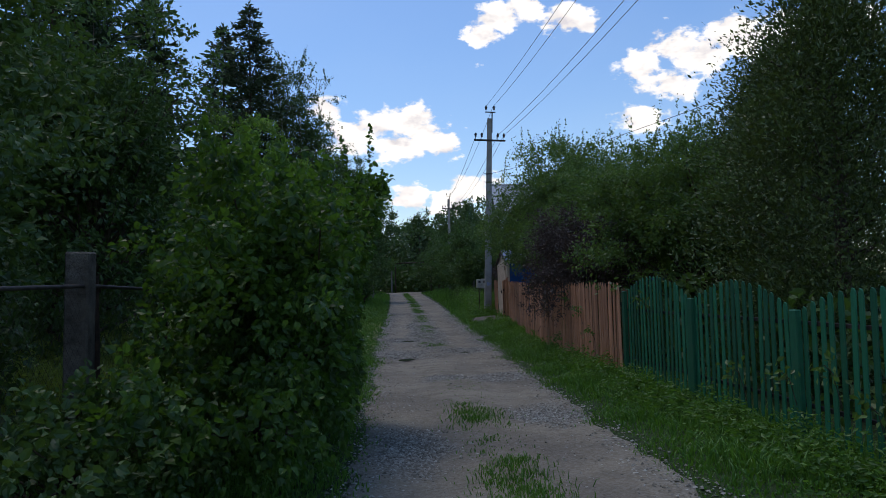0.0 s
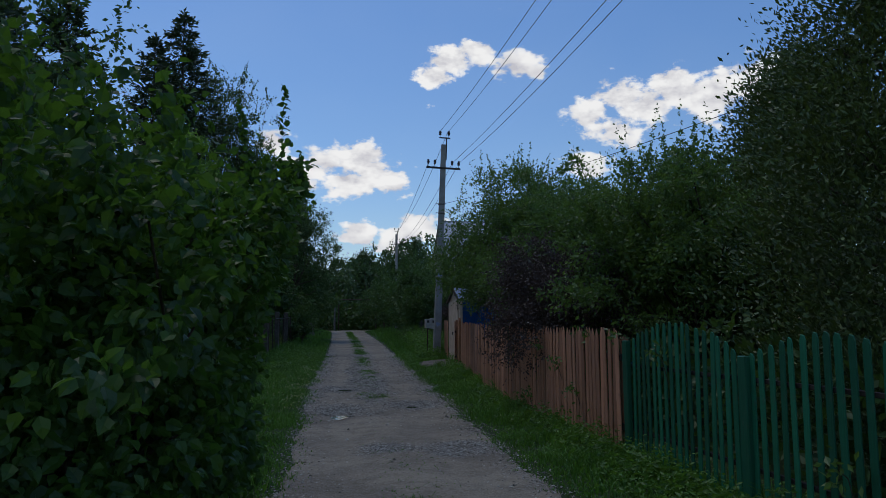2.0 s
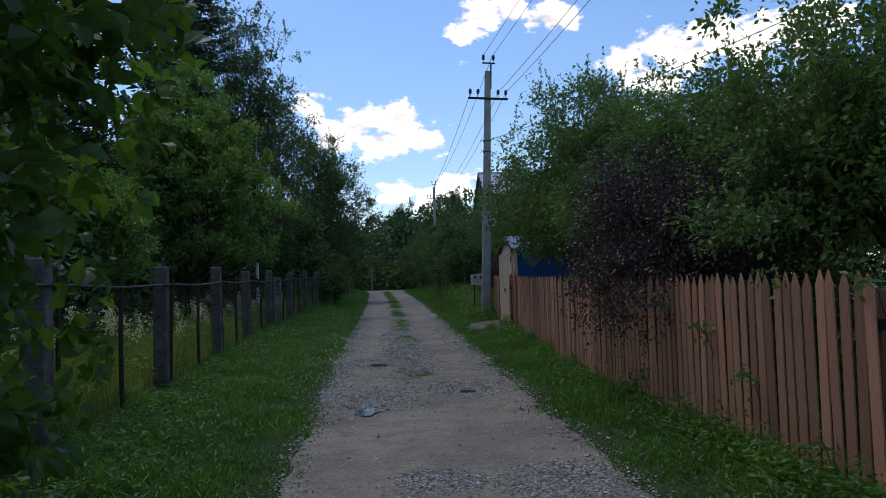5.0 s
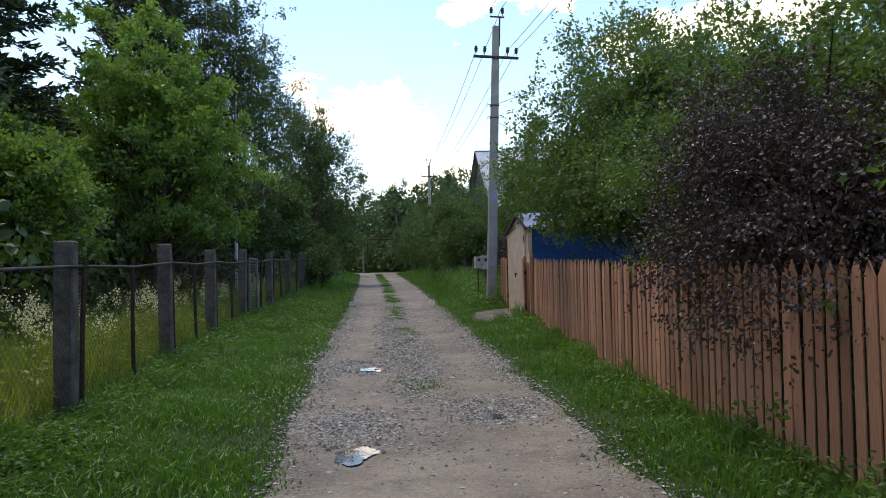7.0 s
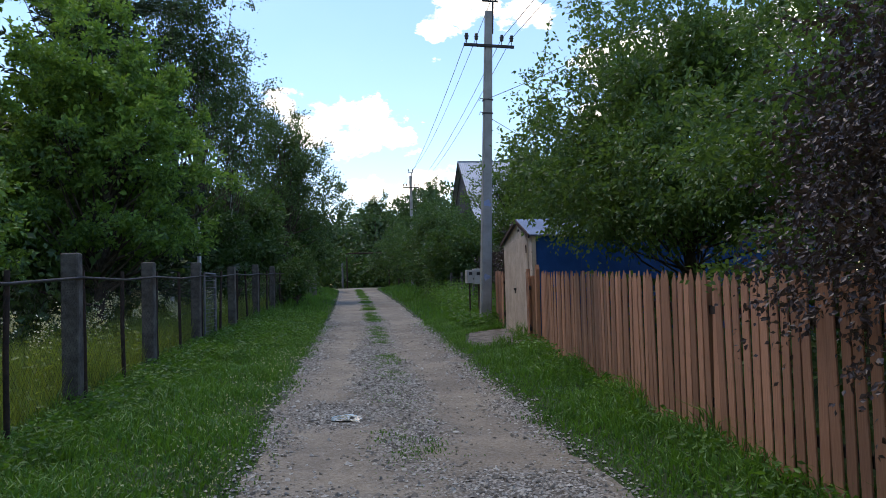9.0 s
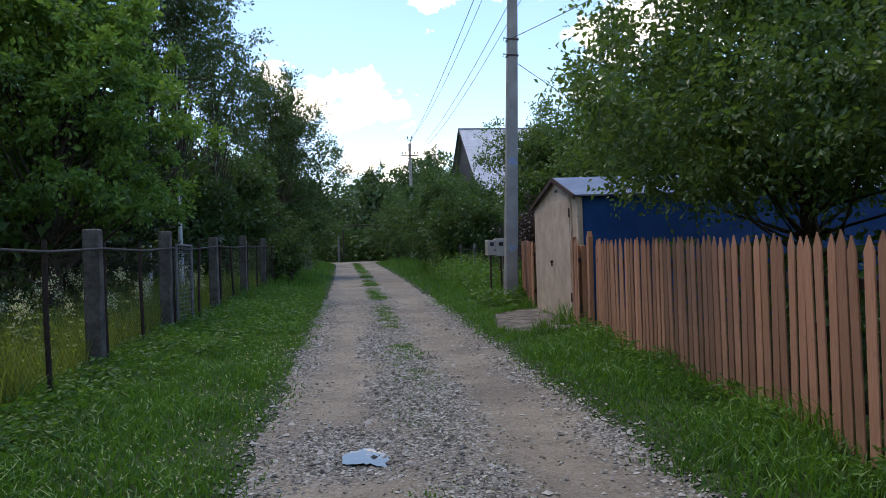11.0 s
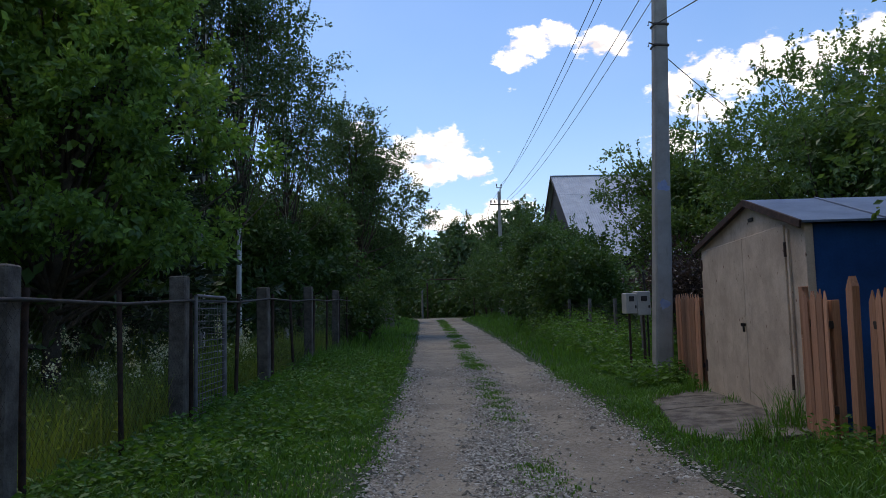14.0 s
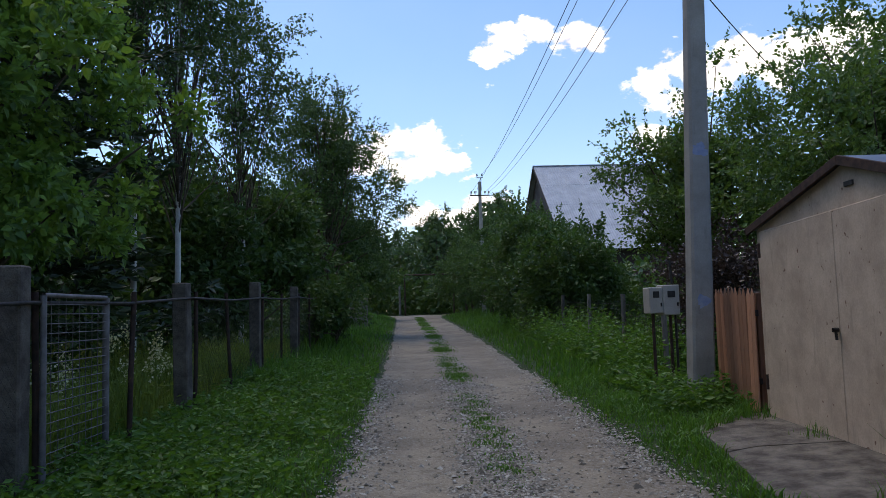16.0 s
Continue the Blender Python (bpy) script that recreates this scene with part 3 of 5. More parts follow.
# ---- foliage ----
def leaves(centres, direction, size, rng, ratio=0.55, fold=0.25, wide=False):
    """Leaf blades folded along the midrib, lying along the given directions."""
    n = len(centres)
    d = direction / (np.linalg.norm(direction, axis=1)[:, None] + 1e-9)
    t = rng.standard_normal((n, 3))
    s = np.cross(d, t)
    s /= np.linalg.norm(s, axis=1)[:, None] + 1e-9
    u = np.cross(s, d)
    flip = np.where(u[:, 2:3] < 0, -1, 1)
    u = u * flip
    L = size[:, None]
    W = L * ratio * 0.5
    c = centres
    if wide:
        pts = [c, c + d * L * 0.3 + s * W + u * W * fold, c + d * L * 0.68 + s * W * 0.72 + u * W * fold - u * L * 0.05, c + d * L - u * L * 0.16,
               c + d * L * 0.68 - s * W * 0.72 + u * W * fold - u * L * 0.05, c + d * L * 0.3 - s * W + u * W * fold, c + d * L * 0.5]
        tri = np.array([[0, 1, 6], [1, 2, 6], [2, 3, 6], [3, 4, 6], [4, 5, 6], [5, 0, 6]])
    else:
        pts = [c, c + d * L * 0.45 + s * W + u * W * fold, c + d * L, c + d * L * 0.45 - s * W + u * W * fold]
        tri = np.array([[0, 1, 2], [0, 2, 3]])
    k = len(pts)
    v = np.stack(pts, 1).reshape(-1, 3)
    f = (np.arange(n)[:, None, None] * k + tri[None]).reshape(-1, 3)
    return v, f


def crown_clumps(rng, n, radii, base, lump=0.3, shell=0.55, flat_bottom=0.75):
    """Clump centres in an uneven ellipsoid over the point (0, 0, base)."""
    d = rng.standard_normal((n, 3))
    d /= np.linalg.norm(d, axis=1)[:, None]
    d[:, 2] = np.where(d[:, 2] < -flat_bottom, -d[:, 2] * 0.6, d[:, 2])
    r = rng.uniform(0, 1, n) ** (1 - shell)
    ph = rng.uniform(0, 6.28, 6)
    bumpy = 1 + lump * (np.sin(3 * d[:, 0] + 2 * d[:, 2] * 2 + ph[0]) * 0.5 + np.sin(4 * d[:, 1] + 3 * d[:, 2] + ph[1]) * 0.4 + np.sin(6 * d[:, 0] - 5 * d[:, 1] + ph[2]) * 0.35)
    p = d * (r * bumpy)[:, None] * np.asarray(radii)[None]
    p[:, 2] += base + radii[2]
    return p


def broadleaf(name, label, category, at, height, radii, base, leaf_mat, bark=None, n_clumps=120, per=130, size=0.08, spread=0.34, ratio=0.55, droop=0.5,
              seed=1, trunk=0.12, stems=1, shoots=0, lump=0.3, shell=0.55, wide=False, lean=(0.0, 0.0), group="", keep=None, core=1500, skirt=0, limb=1.0, extra=None):
    """A tree or shrub: tapered trunk and limbs, and a crown of leaf clumps."""
    rng = np.random.default_rng(seed)
    x, y = at
    z = float(ground_height(np.array(x), np.array(y)))
    root = thing(name, label, category, pose(x, y, z - 0.02), group=group)
    cl = crown_clumps(rng, n_clumps, radii, base, lump, shell)
    if skirt:
        a, q = rng.uniform(0, 6.28, skirt), rng.uniform(0.35, 1.0, skirt)
        low = np.stack([q * radii[0] * np.cos(a), q * radii[1] * np.sin(a), base + radii[2] * (0.44 + 0.14 * rng.uniform(-1, 1, skirt)) + 0.15 * (1 - q)], 1)
        cl = np.concatenate([cl, low])
    if extra:
        (xa, xb), (ya, yb), (za, zb), m = extra
        cl = np.concatenate([cl, np.stack([rng.uniform(xa, xb, m) - x, rng.uniform(ya, yb, m) - y, rng.uniform(za, zb, m)], 1)])
    cl[:, 0] += lean[0]
    cl[:, 1] += lean[1]
    top = base + 2 * radii[2]
    cl[:, 2] = np.minimum(cl[:, 2], height)
    cl[:, 2] = np.maximum(cl[:, 2], 0.15)
    if keep is not None:
        cl = cl[keep(cl + np.array([x, y, 0]))]
    limbs = []
    for s in range(stems):
        off = rng.normal(0, 0.12, 2) * (stems > 1)
        end = np.array([lean[0] * 0.7 + off[0] * 4, lean[1] * 0.7 + off[1] * 4, min(top, height) * (0.85 if stems == 1 else 0.62)])
        tt = np.linspace(0, 1, 7)[:, None]
        path = np.array([off[0], off[1], 0]) * (1 - tt) + end * tt
        path[1:-1, :2] += rng.normal(0, 0.05, (5, 2)) * radii[0] * 0.5
        limbs.append((path, np.linspace(trunk, trunk * 0.15, 7)))
    for c in cl[rng.permutation(len(cl))[: min(len(cl), 60)]]:
        path0 = limbs[rng.integers(stems)][0]
        h = np.clip(c[2] * rng.uniform(0.35, 0.75), 0.05, path0[-1, 2] * 0.95)
        k = np.interp(h, path0[:, 2], np.arange(7))
        a = np.array([np.interp(k, np.arange(7), path0[:, q]) for q in range(3)])
        mid = (a + c) / 2 + np.array([0, 0, -0.08 * np.linalg.norm(c - a)])
        limbs.append((np.array([a, mid, c]), np.array([trunk * 0.3, trunk * 0.17, 0.006]) * limb))
    part("trunk", tubes("trunk", limbs[:stems], bark or BARK, 8), root)
    part("branchwork", tubes("branchwork", limbs[stems:], BARK, 5), root, kind="stuff")
    # leafy twigs: each clump is a spray of short shoots with leaves set along them
    twigs = max(3, per // 11)
    each = per // twigs
    heart = np.array([lean[0], lean[1], base + radii[2] * 0.8])
    outward = (np.repeat(cl, twigs, 0) - heart) / np.asarray(radii)
    outward /= np.linalg.norm(outward, axis=1)[:, None] + 1e-6
    way = 0.75 * outward + rng.standard_normal((len(outward), 3)) * np.array([[0.62, 0.62, 0.5]]) + np.array([[0, 0, 0.3 - 0.35 * droop]])
    way /= np.linalg.norm(way, axis=1)[:, None] + 1e-6
    foot = np.repeat(cl, twigs, 0) + rng.standard_normal((len(way), 3)) * spread * np.array([[0.3, 0.3, 0.2]])
    reach = spread * rng.uniform(0.5, 1.3, len(way))
    tt = rng.uniform(0.05, 1.0, (len(way), each))
    turn = rng.standard_normal((len(way), each, 3))
    pos = foot[:, None] + way[:, None] * (reach[:, None] * tt)[:, :, None] + turn * size * 0.28
    pos[:, :, 2] -= 0.35 * droop * reach[:, None] * tt ** 2
    direct = (0.7 * way[:, None] + 0.75 * turn + np.array([0, 0, -0.55 * droop])).reshape(-1, 3)
    pos = pos.reshape(-1, 3)
    sz = (size * rng.uniform(0.6, 1.2, tt.shape) * (1.12 - 0.35 * tt)).reshape(-1)
    if shoots:
        tops = cl[np.argsort(-cl[:, 2] + rng.normal(0, 0.4, len(cl)))[:shoots]]
        for c in tops:
            m = 46
            tt = rng.uniform(0, 1, m)
            lenz = rng.uniform(0.5, 1.0)
            ln = np.array([rng.normal(0, 0.16), rng.normal(0, 0.16), lenz])
            pos = np.concatenate([pos, c + ln * tt[:, None] * 1.1])
            direct = np.concatenate([direct, rng.standard_normal((m, 3)) + np.array([[0, 0, 0.6]])])
            sz = np.concatenate([sz, size * rng.uniform(0.7, 1.1, m) * (1.15 - tt * 0.5)])
    ok = pos[:, 2] > 0.05
    if keep is not None:
        ok &= keep(pos + np.array([x, y, 0]))
    v, f = leaves(pos[ok], direct[ok], sz[ok], rng, ratio, 0.3, wide)
    if core:
        inner = crown_clumps(rng, core, np.asarray(radii) * 0.7, base + radii[2] * 0.28, 0.2, 0.6) + np.array([[lean[0], lean[1], 0]])
        if keep is not None:
            inner = inner[keep(inner + np.array([x, y, 0]))]
        a, b = leaves(inner, rng.standard_normal((len(inner), 3)) + np.array([[0, 0, -0.4]]), np.minimum(min(radii) * 0.2, size * 1.4) * rng.uniform(0.6, 1.2, len(inner)), rng, 0.65)
        v, f = joined([(v, f), (a, b)])
    part("crown", poly_mesh("crown", v, f, leaf_mat), root, kind="stuff")
    return root


def conifer(name, label, at, height, spread, seed, base=1.0, mat=None, whorl=0.42, needle=0.16, group="", trunk=0.16, density=1.0, sweep=0.35):
    """A spruce or pine: straight stem, whorls of sagging boughs set with needle sprays."""
    rng = np.random.default_rng(seed)
    x, y = at
    z = float(ground_height(np.array(x), np.array(y)))
    root = thing(name, label, "tree", pose(x, y, z - 0.02), group=group)
    limbs = [(np.array([[0, 0, 0], [0.03, 0.02, height * 0.5], [0, 0, height]]), np.array([trunk, trunk * 0.6, 0.012]))]
    pos, direct = [], []
    h = base
    while h < height - 0.1:
        f = 1 - (h - base) / (height - base)
        reach = spread * (f ** 0.62) * rng.uniform(0.8, 1.15) + 0.12
        for b in range(6 + int(3 * f)):
            a = rng.uniform(0, 6.28)
            ln = reach * rng.uniform(0.65, 1.15)
            d = np.array([math.cos(a), math.sin(a), 0])
            tt = np.linspace(0, 1, 4)
            path = d[None] * (tt * ln)[:, None]
            path[:, 2] += h - ln * 0.38 * tt + ln * sweep * tt ** 2.5
            limbs.append((path, np.array([0.03, 0.022, 0.014, 0.005]) * (0.5 + 0.5 * f)))
            m = int(max(10, 60 * ln * density))
            q = rng.uniform(0.12, 1.02, m)
            p = np.stack([np.interp(q, tt, path[:, k]) for k in range(3)], 1)
            side = np.array([-d[1], d[0], 0])
            w = rng.normal(0, 0.16, m) * (0.35 + ln * 0.35) * (1.15 - q * 0.6)
            p += side[None] * w[:, None] + np.array([[0, 0, 1]]) * (-np.abs(w) * 0.25 + rng.normal(0, 0.04, m))[:, None]
            pos.append(p)
            direct.append(d[None] * 0.8 + side[None] * np.sign(w)[:, None] * 0.8 + rng.normal(0, 0.4, (m, 3)) + np.array([[0, 0, 0.15]]))
        h += whorl * rng.uniform(0.75, 1.2) * (0.55 + 0.45 * f)
    m = 60
    pos.append(np.stack([np.zeros(m), np.zeros(m), rng.uniform(height - 0.7, height + 0.05, m)], 1))
    direct.append(rng.normal(0, 0.6, (m, 3)) + np.array([[0, 0, 0.7]]))
    part("trunk", tubes("trunk", limbs[:1], BARK, 8), root)
    part("branchwork", tubes("branchwork", limbs[1:], BARK, 4), root, kind="stuff")
    pos, direct = np.concatenate(pos), np.concatenate(direct)
    v, f = leaves(pos, direct, needle * rng.uniform(0.7, 1.3, len(pos)), rng, 0.34, 0.15)
    part("crown", poly_mesh("crown", v, f, mat or NEEDLE), root, kind="stuff")
    return root


def thuja(name, label, at, height, radius, seed, n=34000, size=0.1, base=0.3):
    """A dense garden conifer: upright sprays over a rounded column."""
    rng = np.random.default_rng(seed)
    x, y = at
    z = float(ground_height(np.array(x), np.array(y)))
    root = thing(name, label, "tree", pose(x, y, z - 0.02), group="garden conifers")
    k = 330
    a, hh = rng.uniform(0, 6.28, k), rng.uniform(0, 1, k)
    prof = np.interp(hh, [0, 0.15, 0.45, 0.75, 0.92, 1], [0.75, 0.95, 1.0, 0.75, 0.4, 0.05])
    rr = radius * prof * rng.uniform(0.35, 1.05, k)
    tips = np.stack([rr * np.cos(a), rr * np.sin(a), base + hh * (height - base)], 1)
    stem = np.stack([np.zeros(k), np.zeros(k), np.maximum(tips[:, 2] - 0.5 * rr - 0.15, 0.05)], 1)
    limbs = [(np.array([[0, 0, 0], [0, 0.02, height * 0.5], [0, 0, height * 0.96]]), np.array([0.11, 0.07, 0.01]))]
    limbs += [(np.array([s, (s + t) / 2 - np.array([0, 0, 0.08]), t]), np.array([0.022, 0.014, 0.004])) for s, t in zip(stem[:70], tips[:70])]
    part("trunk", tubes("trunk", limbs[:1], BARK, 8), root)
    part("branchwork", tubes("branchwork", limbs[1:], BARK, 4), root, kind="stuff")
    i = rng.integers(0, k, n)
    g = rng.standard_normal((n, 3)) * np.array([[0.18, 0.18, 0.2]]) * (0.6 + 0.4 * radius)
    pos = tips[i] + g
    out = np.stack([np.cos(a[i]), np.sin(a[i]), np.zeros(n)], 1)
    direct = out * 0.6 + np.array([[0, 0, 0.5]]) + rng.normal(0, 0.45, (n, 3))
    ok = pos[:, 2] > 0.1
    v, f = leaves(pos[ok], direct[ok], size * rng.uniform(0.6, 1.3, ok.sum()), rng, 0.4, 0.15)
    c = n // 6
    ai, hi = rng.uniform(0, 6.28, c), rng.uniform(0.05, 0.9, c)
    ri = radius * np.interp(hi, [0, 0.45, 0.75, 0.92], [0.7, 0.8, 0.55, 0.2]) * rng.uniform(0.2, 1.0, c) ** 0.5
    inner = np.stack([ri * np.cos(ai), ri * np.sin(ai), base + hi * (height - base)], 1)
    v, f = joined([(v, f), leaves(inner, rng.standard_normal((c, 3)) + np.array([[0, 0, 0.5]]), rng.uniform(0.05, 0.09, c), rng, 0.5)])
    part("crown", poly_mesh("crown", v, f, THUJA), root, kind="stuff")
    return root


# ---- fences ----
def picket_mesh(name, width, height, thick, point, mat, rng):
    """One board in the y-z plane with a worn pointed or rounded top."""
    w, j = width / 2, rng.uniform(-0.006, 0.006)
    if point == "sharp":
        side = [(-w, 0), (w, 0), (w, height - width * 1.05 + j), (0 + j, height), (-w, height - width * 0.95 - j)]
    else:
        side = [(-w, 0), (w, 0), (w, height - width * 0.45), (w * 0.55, height - 0.006), (-w * 0.5, height), (-w, height - width * 0.4)]
    n, c = len(side), 0.003
    rings = []
    for x, s in ((0, 1 - 2 * c / width), (c, 1.0), (thick - c, 1.0), (thick, 1 - 2 * c / width)):
        rings += [(x, yy * s, zz if zz == 0 else zz - (c if s < 1 else 0)) for yy, zz in side]
    bm = bmesh.new()
    vs = [bm.verts.new(p) for p in rings]
    for k in range(3):
        for q in range(n):
            bm.faces.new((vs[k * n + q], vs[k * n + (q + 1) % n], vs[(k + 1) * n + (q + 1) % n], vs[(k + 1) * n + q]))
    bm.faces.new(vs[:n][::-1])
    bm.faces.new(vs[-n:])
    return bm_mesh(name, bm, mat)


def rail_between(name, a, b, size, mat):
    a, b = Vector(a), Vector(b)
    d = b - a
    m = Matrix.Translation((a + b) / 2) @ d.to_track_quat("Y", "Z").to_matrix().to_4x4()
    return bm_mesh(name, box_bm((size[0], d.length, size[1]), (0, 0, 0)), mat, 0.004), m


def build_green_fence():
    rng = np.random.default_rng(21)
    fence = thing("green_picket_fence", "green painted wooden picket fence with scalloped top", "fence")
    posts = [10.6, 8.25, 6.1, 3.95, 1.8, -0.35, -2.5, -4.65]
    plain = [picket_mesh("picket", 0.064, 1.0, 0.012, "round", GREEN_PAINT, rng) for _ in range(5)]
    y = 10.72
    while y > -4.6:
        k = min(range(len(posts) - 1), key=lambda i: abs((posts[i] + posts[i + 1]) / 2 - y))
        u = (y - posts[k + 1]) / (posts[k] - posts[k + 1])
        top = 1.24 + 0.035 * (y - 6.07) + 0.24 * math.sin(math.pi * min(max(u, 0), 1)) ** 0.9 + rng.normal(0, 0.007)
        z = float(ground_height(np.array(3.45), np.array(y))) + 0.03 + rng.uniform(-0.02, 0.02)
        ob = part("picket", plain[rng.integers(5)], fence, m=pose(float(fence_x(y)), y, z, rng.normal(0, 0.3), rng.normal(0, 0.4), 180 + rng.normal(0, 1.5)))
        ob.scale = (1, rng.uniform(0.92, 1.1), top - z)
        y -= 0.128
    for py in posts:
        z = float(ground_height(np.array(3.45), np.array(py)))
        top = 1.25 + 0.035 * (py - 6.07)
        part("post", box("post", (0.05, 0.12, top - z + 0.1), (0, 0, (top - z + 0.1) / 2 - 0.1), GREEN_PAINT, 0.008), fence, m=pose(3.452, py, z))
    for a, b in zip(posts, posts[1:]):
        for h in (0.42, 1.1):
            me, m = rail_between("rail", (3.5, a, h + 0.04), (3.5, b, h + 0.04), (0.03, 0.035), DARKWOOD)
            part("rail", me, fence, m=m)


def build_orange_fence():
    rng = np.random.default_rng(22)
    boards = [picket_mesh("picket", 0.1, 1.42, 0.014, "sharp", ORANGE_WOOD, rng) for _ in range(8)]
    runs = [("plank picket fence along the lane, orange-stained pointed boards", [(3.48, 10.86), (3.52, 15.5), (3.68, 19.2), (3.98, 22.3), (4.27, 25.55)], 0.132),
            ("short end of an orange-stained pointed picket fence", [(4.14, 25.98), (4.3, 26.72)], 0.105),
            ("short orange-stained picket fence between garage and pole", [(4.62, 30.36), (4.68, 31.55)], 0.108)]
    for label, pts, pitch in runs:
        fence = thing("plank_picket_fence", label, "fence", group="orange picket fences")
        p = np.array(pts)
        seg = np.concatenate([[0], np.cumsum(np.linalg.norm(np.diff(p, axis=0), axis=1))])
        s = 0.05
        while s < seg[-1]:
            x, y = np.interp(s, seg, p[:, 0]), np.interp(s, seg, p[:, 1])
            x2, y2 = np.interp(s + 0.05, seg, p[:, 0]), np.interp(s + 0.05, seg, p[:, 1])
            turn = math.degrees(math.atan2(y2 - y, x2 - x)) - 90 if s + 0.05 < seg[-1] else 0
            z = float(rise(y)) + 0.065 + rng.uniform(-0.012, 0.012)
            ob = part("picket", boards[rng.integers(8)], fence, m=pose(x, y, z, rng.normal(0, 0.3), rng.normal(0, 0.35), turn + 180 + rng.normal(0, 1.0)))
            ob.scale = (1, rng.uniform(0.92, 1.05), rng.uniform(0.99, 1.012))
            s += pitch
        for (ax, ay), (bx, by) in zip(pts, pts[1:]):
            for h in (0.35, 1.12):
                za, zb = float(ground_height(np.array(ax), np.array(ay))) + h, float(ground_height(np.array(bx), np.array(by))) + h
                me, m = rail_between("rail", (ax + 0.025, ay, za), (bx + 0.025, by, zb), (0.04, 0.07), DARKWOOD)
                part("rail", me, fence, m=m)
        k = max(1, int(seg[-1] / 2.4))
        for s in np.linspace(0.1, seg[-1] - 0.06, k + 1):
            x, y = np.interp(s, seg, p[:, 0]), np.interp(s, seg, p[:, 1])
            z = float(ground_height(np.array(x), np.array(y)))
            part("post", box("post", (0.08, 0.08, 1.5), (0, 0, 0.6), ORANGE_WOOD, 0.006), fence, m=pose(x + 0.09, y, z))
    # gap post and the return to the garage
    gate = thing("gate_post", "orange-stained wooden gate post with a pointed top", "post", pose(4.22, 25.8, float(ground_height(np.array(4.2), np.array(25.8))) - 0.05, 1.5))
    part("shaft", picket_mesh("shaft", 0.1, 1.6, 0.07, "sharp", ORANGE_WOOD, rng), gate)
    ret = thing("fence_return", "horizontal orange-stained boards closing the fence to the garage", "fence")
    for h in (0.55, 0.85, 1.15):
        me, m = rail_between("board", (4.3, 26.78, h + 0.3), (4.56, 26.86, h + 0.3), (0.025, 0.26), ORANGE_WOOD)
        part("board", me, ret, m=m)
    part("post", box("post", (0.07, 0.07, 1.55), (0, 0, 0.75), ORANGE_WOOD), ret, m=pose(4.34, 26.77, 0.28))


LEFT_POSTS = [(-2.4, 2.4), (-2.4, 6.1), (-2.36, 9.8), (-2.32, 13.4), (-2.3, 17.1), (-2.3, 20.85), (-2.3, 24.2), (-2.25, 27.7), (-2.05, 31.4), (-1.92, 35.4), (-1.78, 39.3), (-1.65, 43.2)]


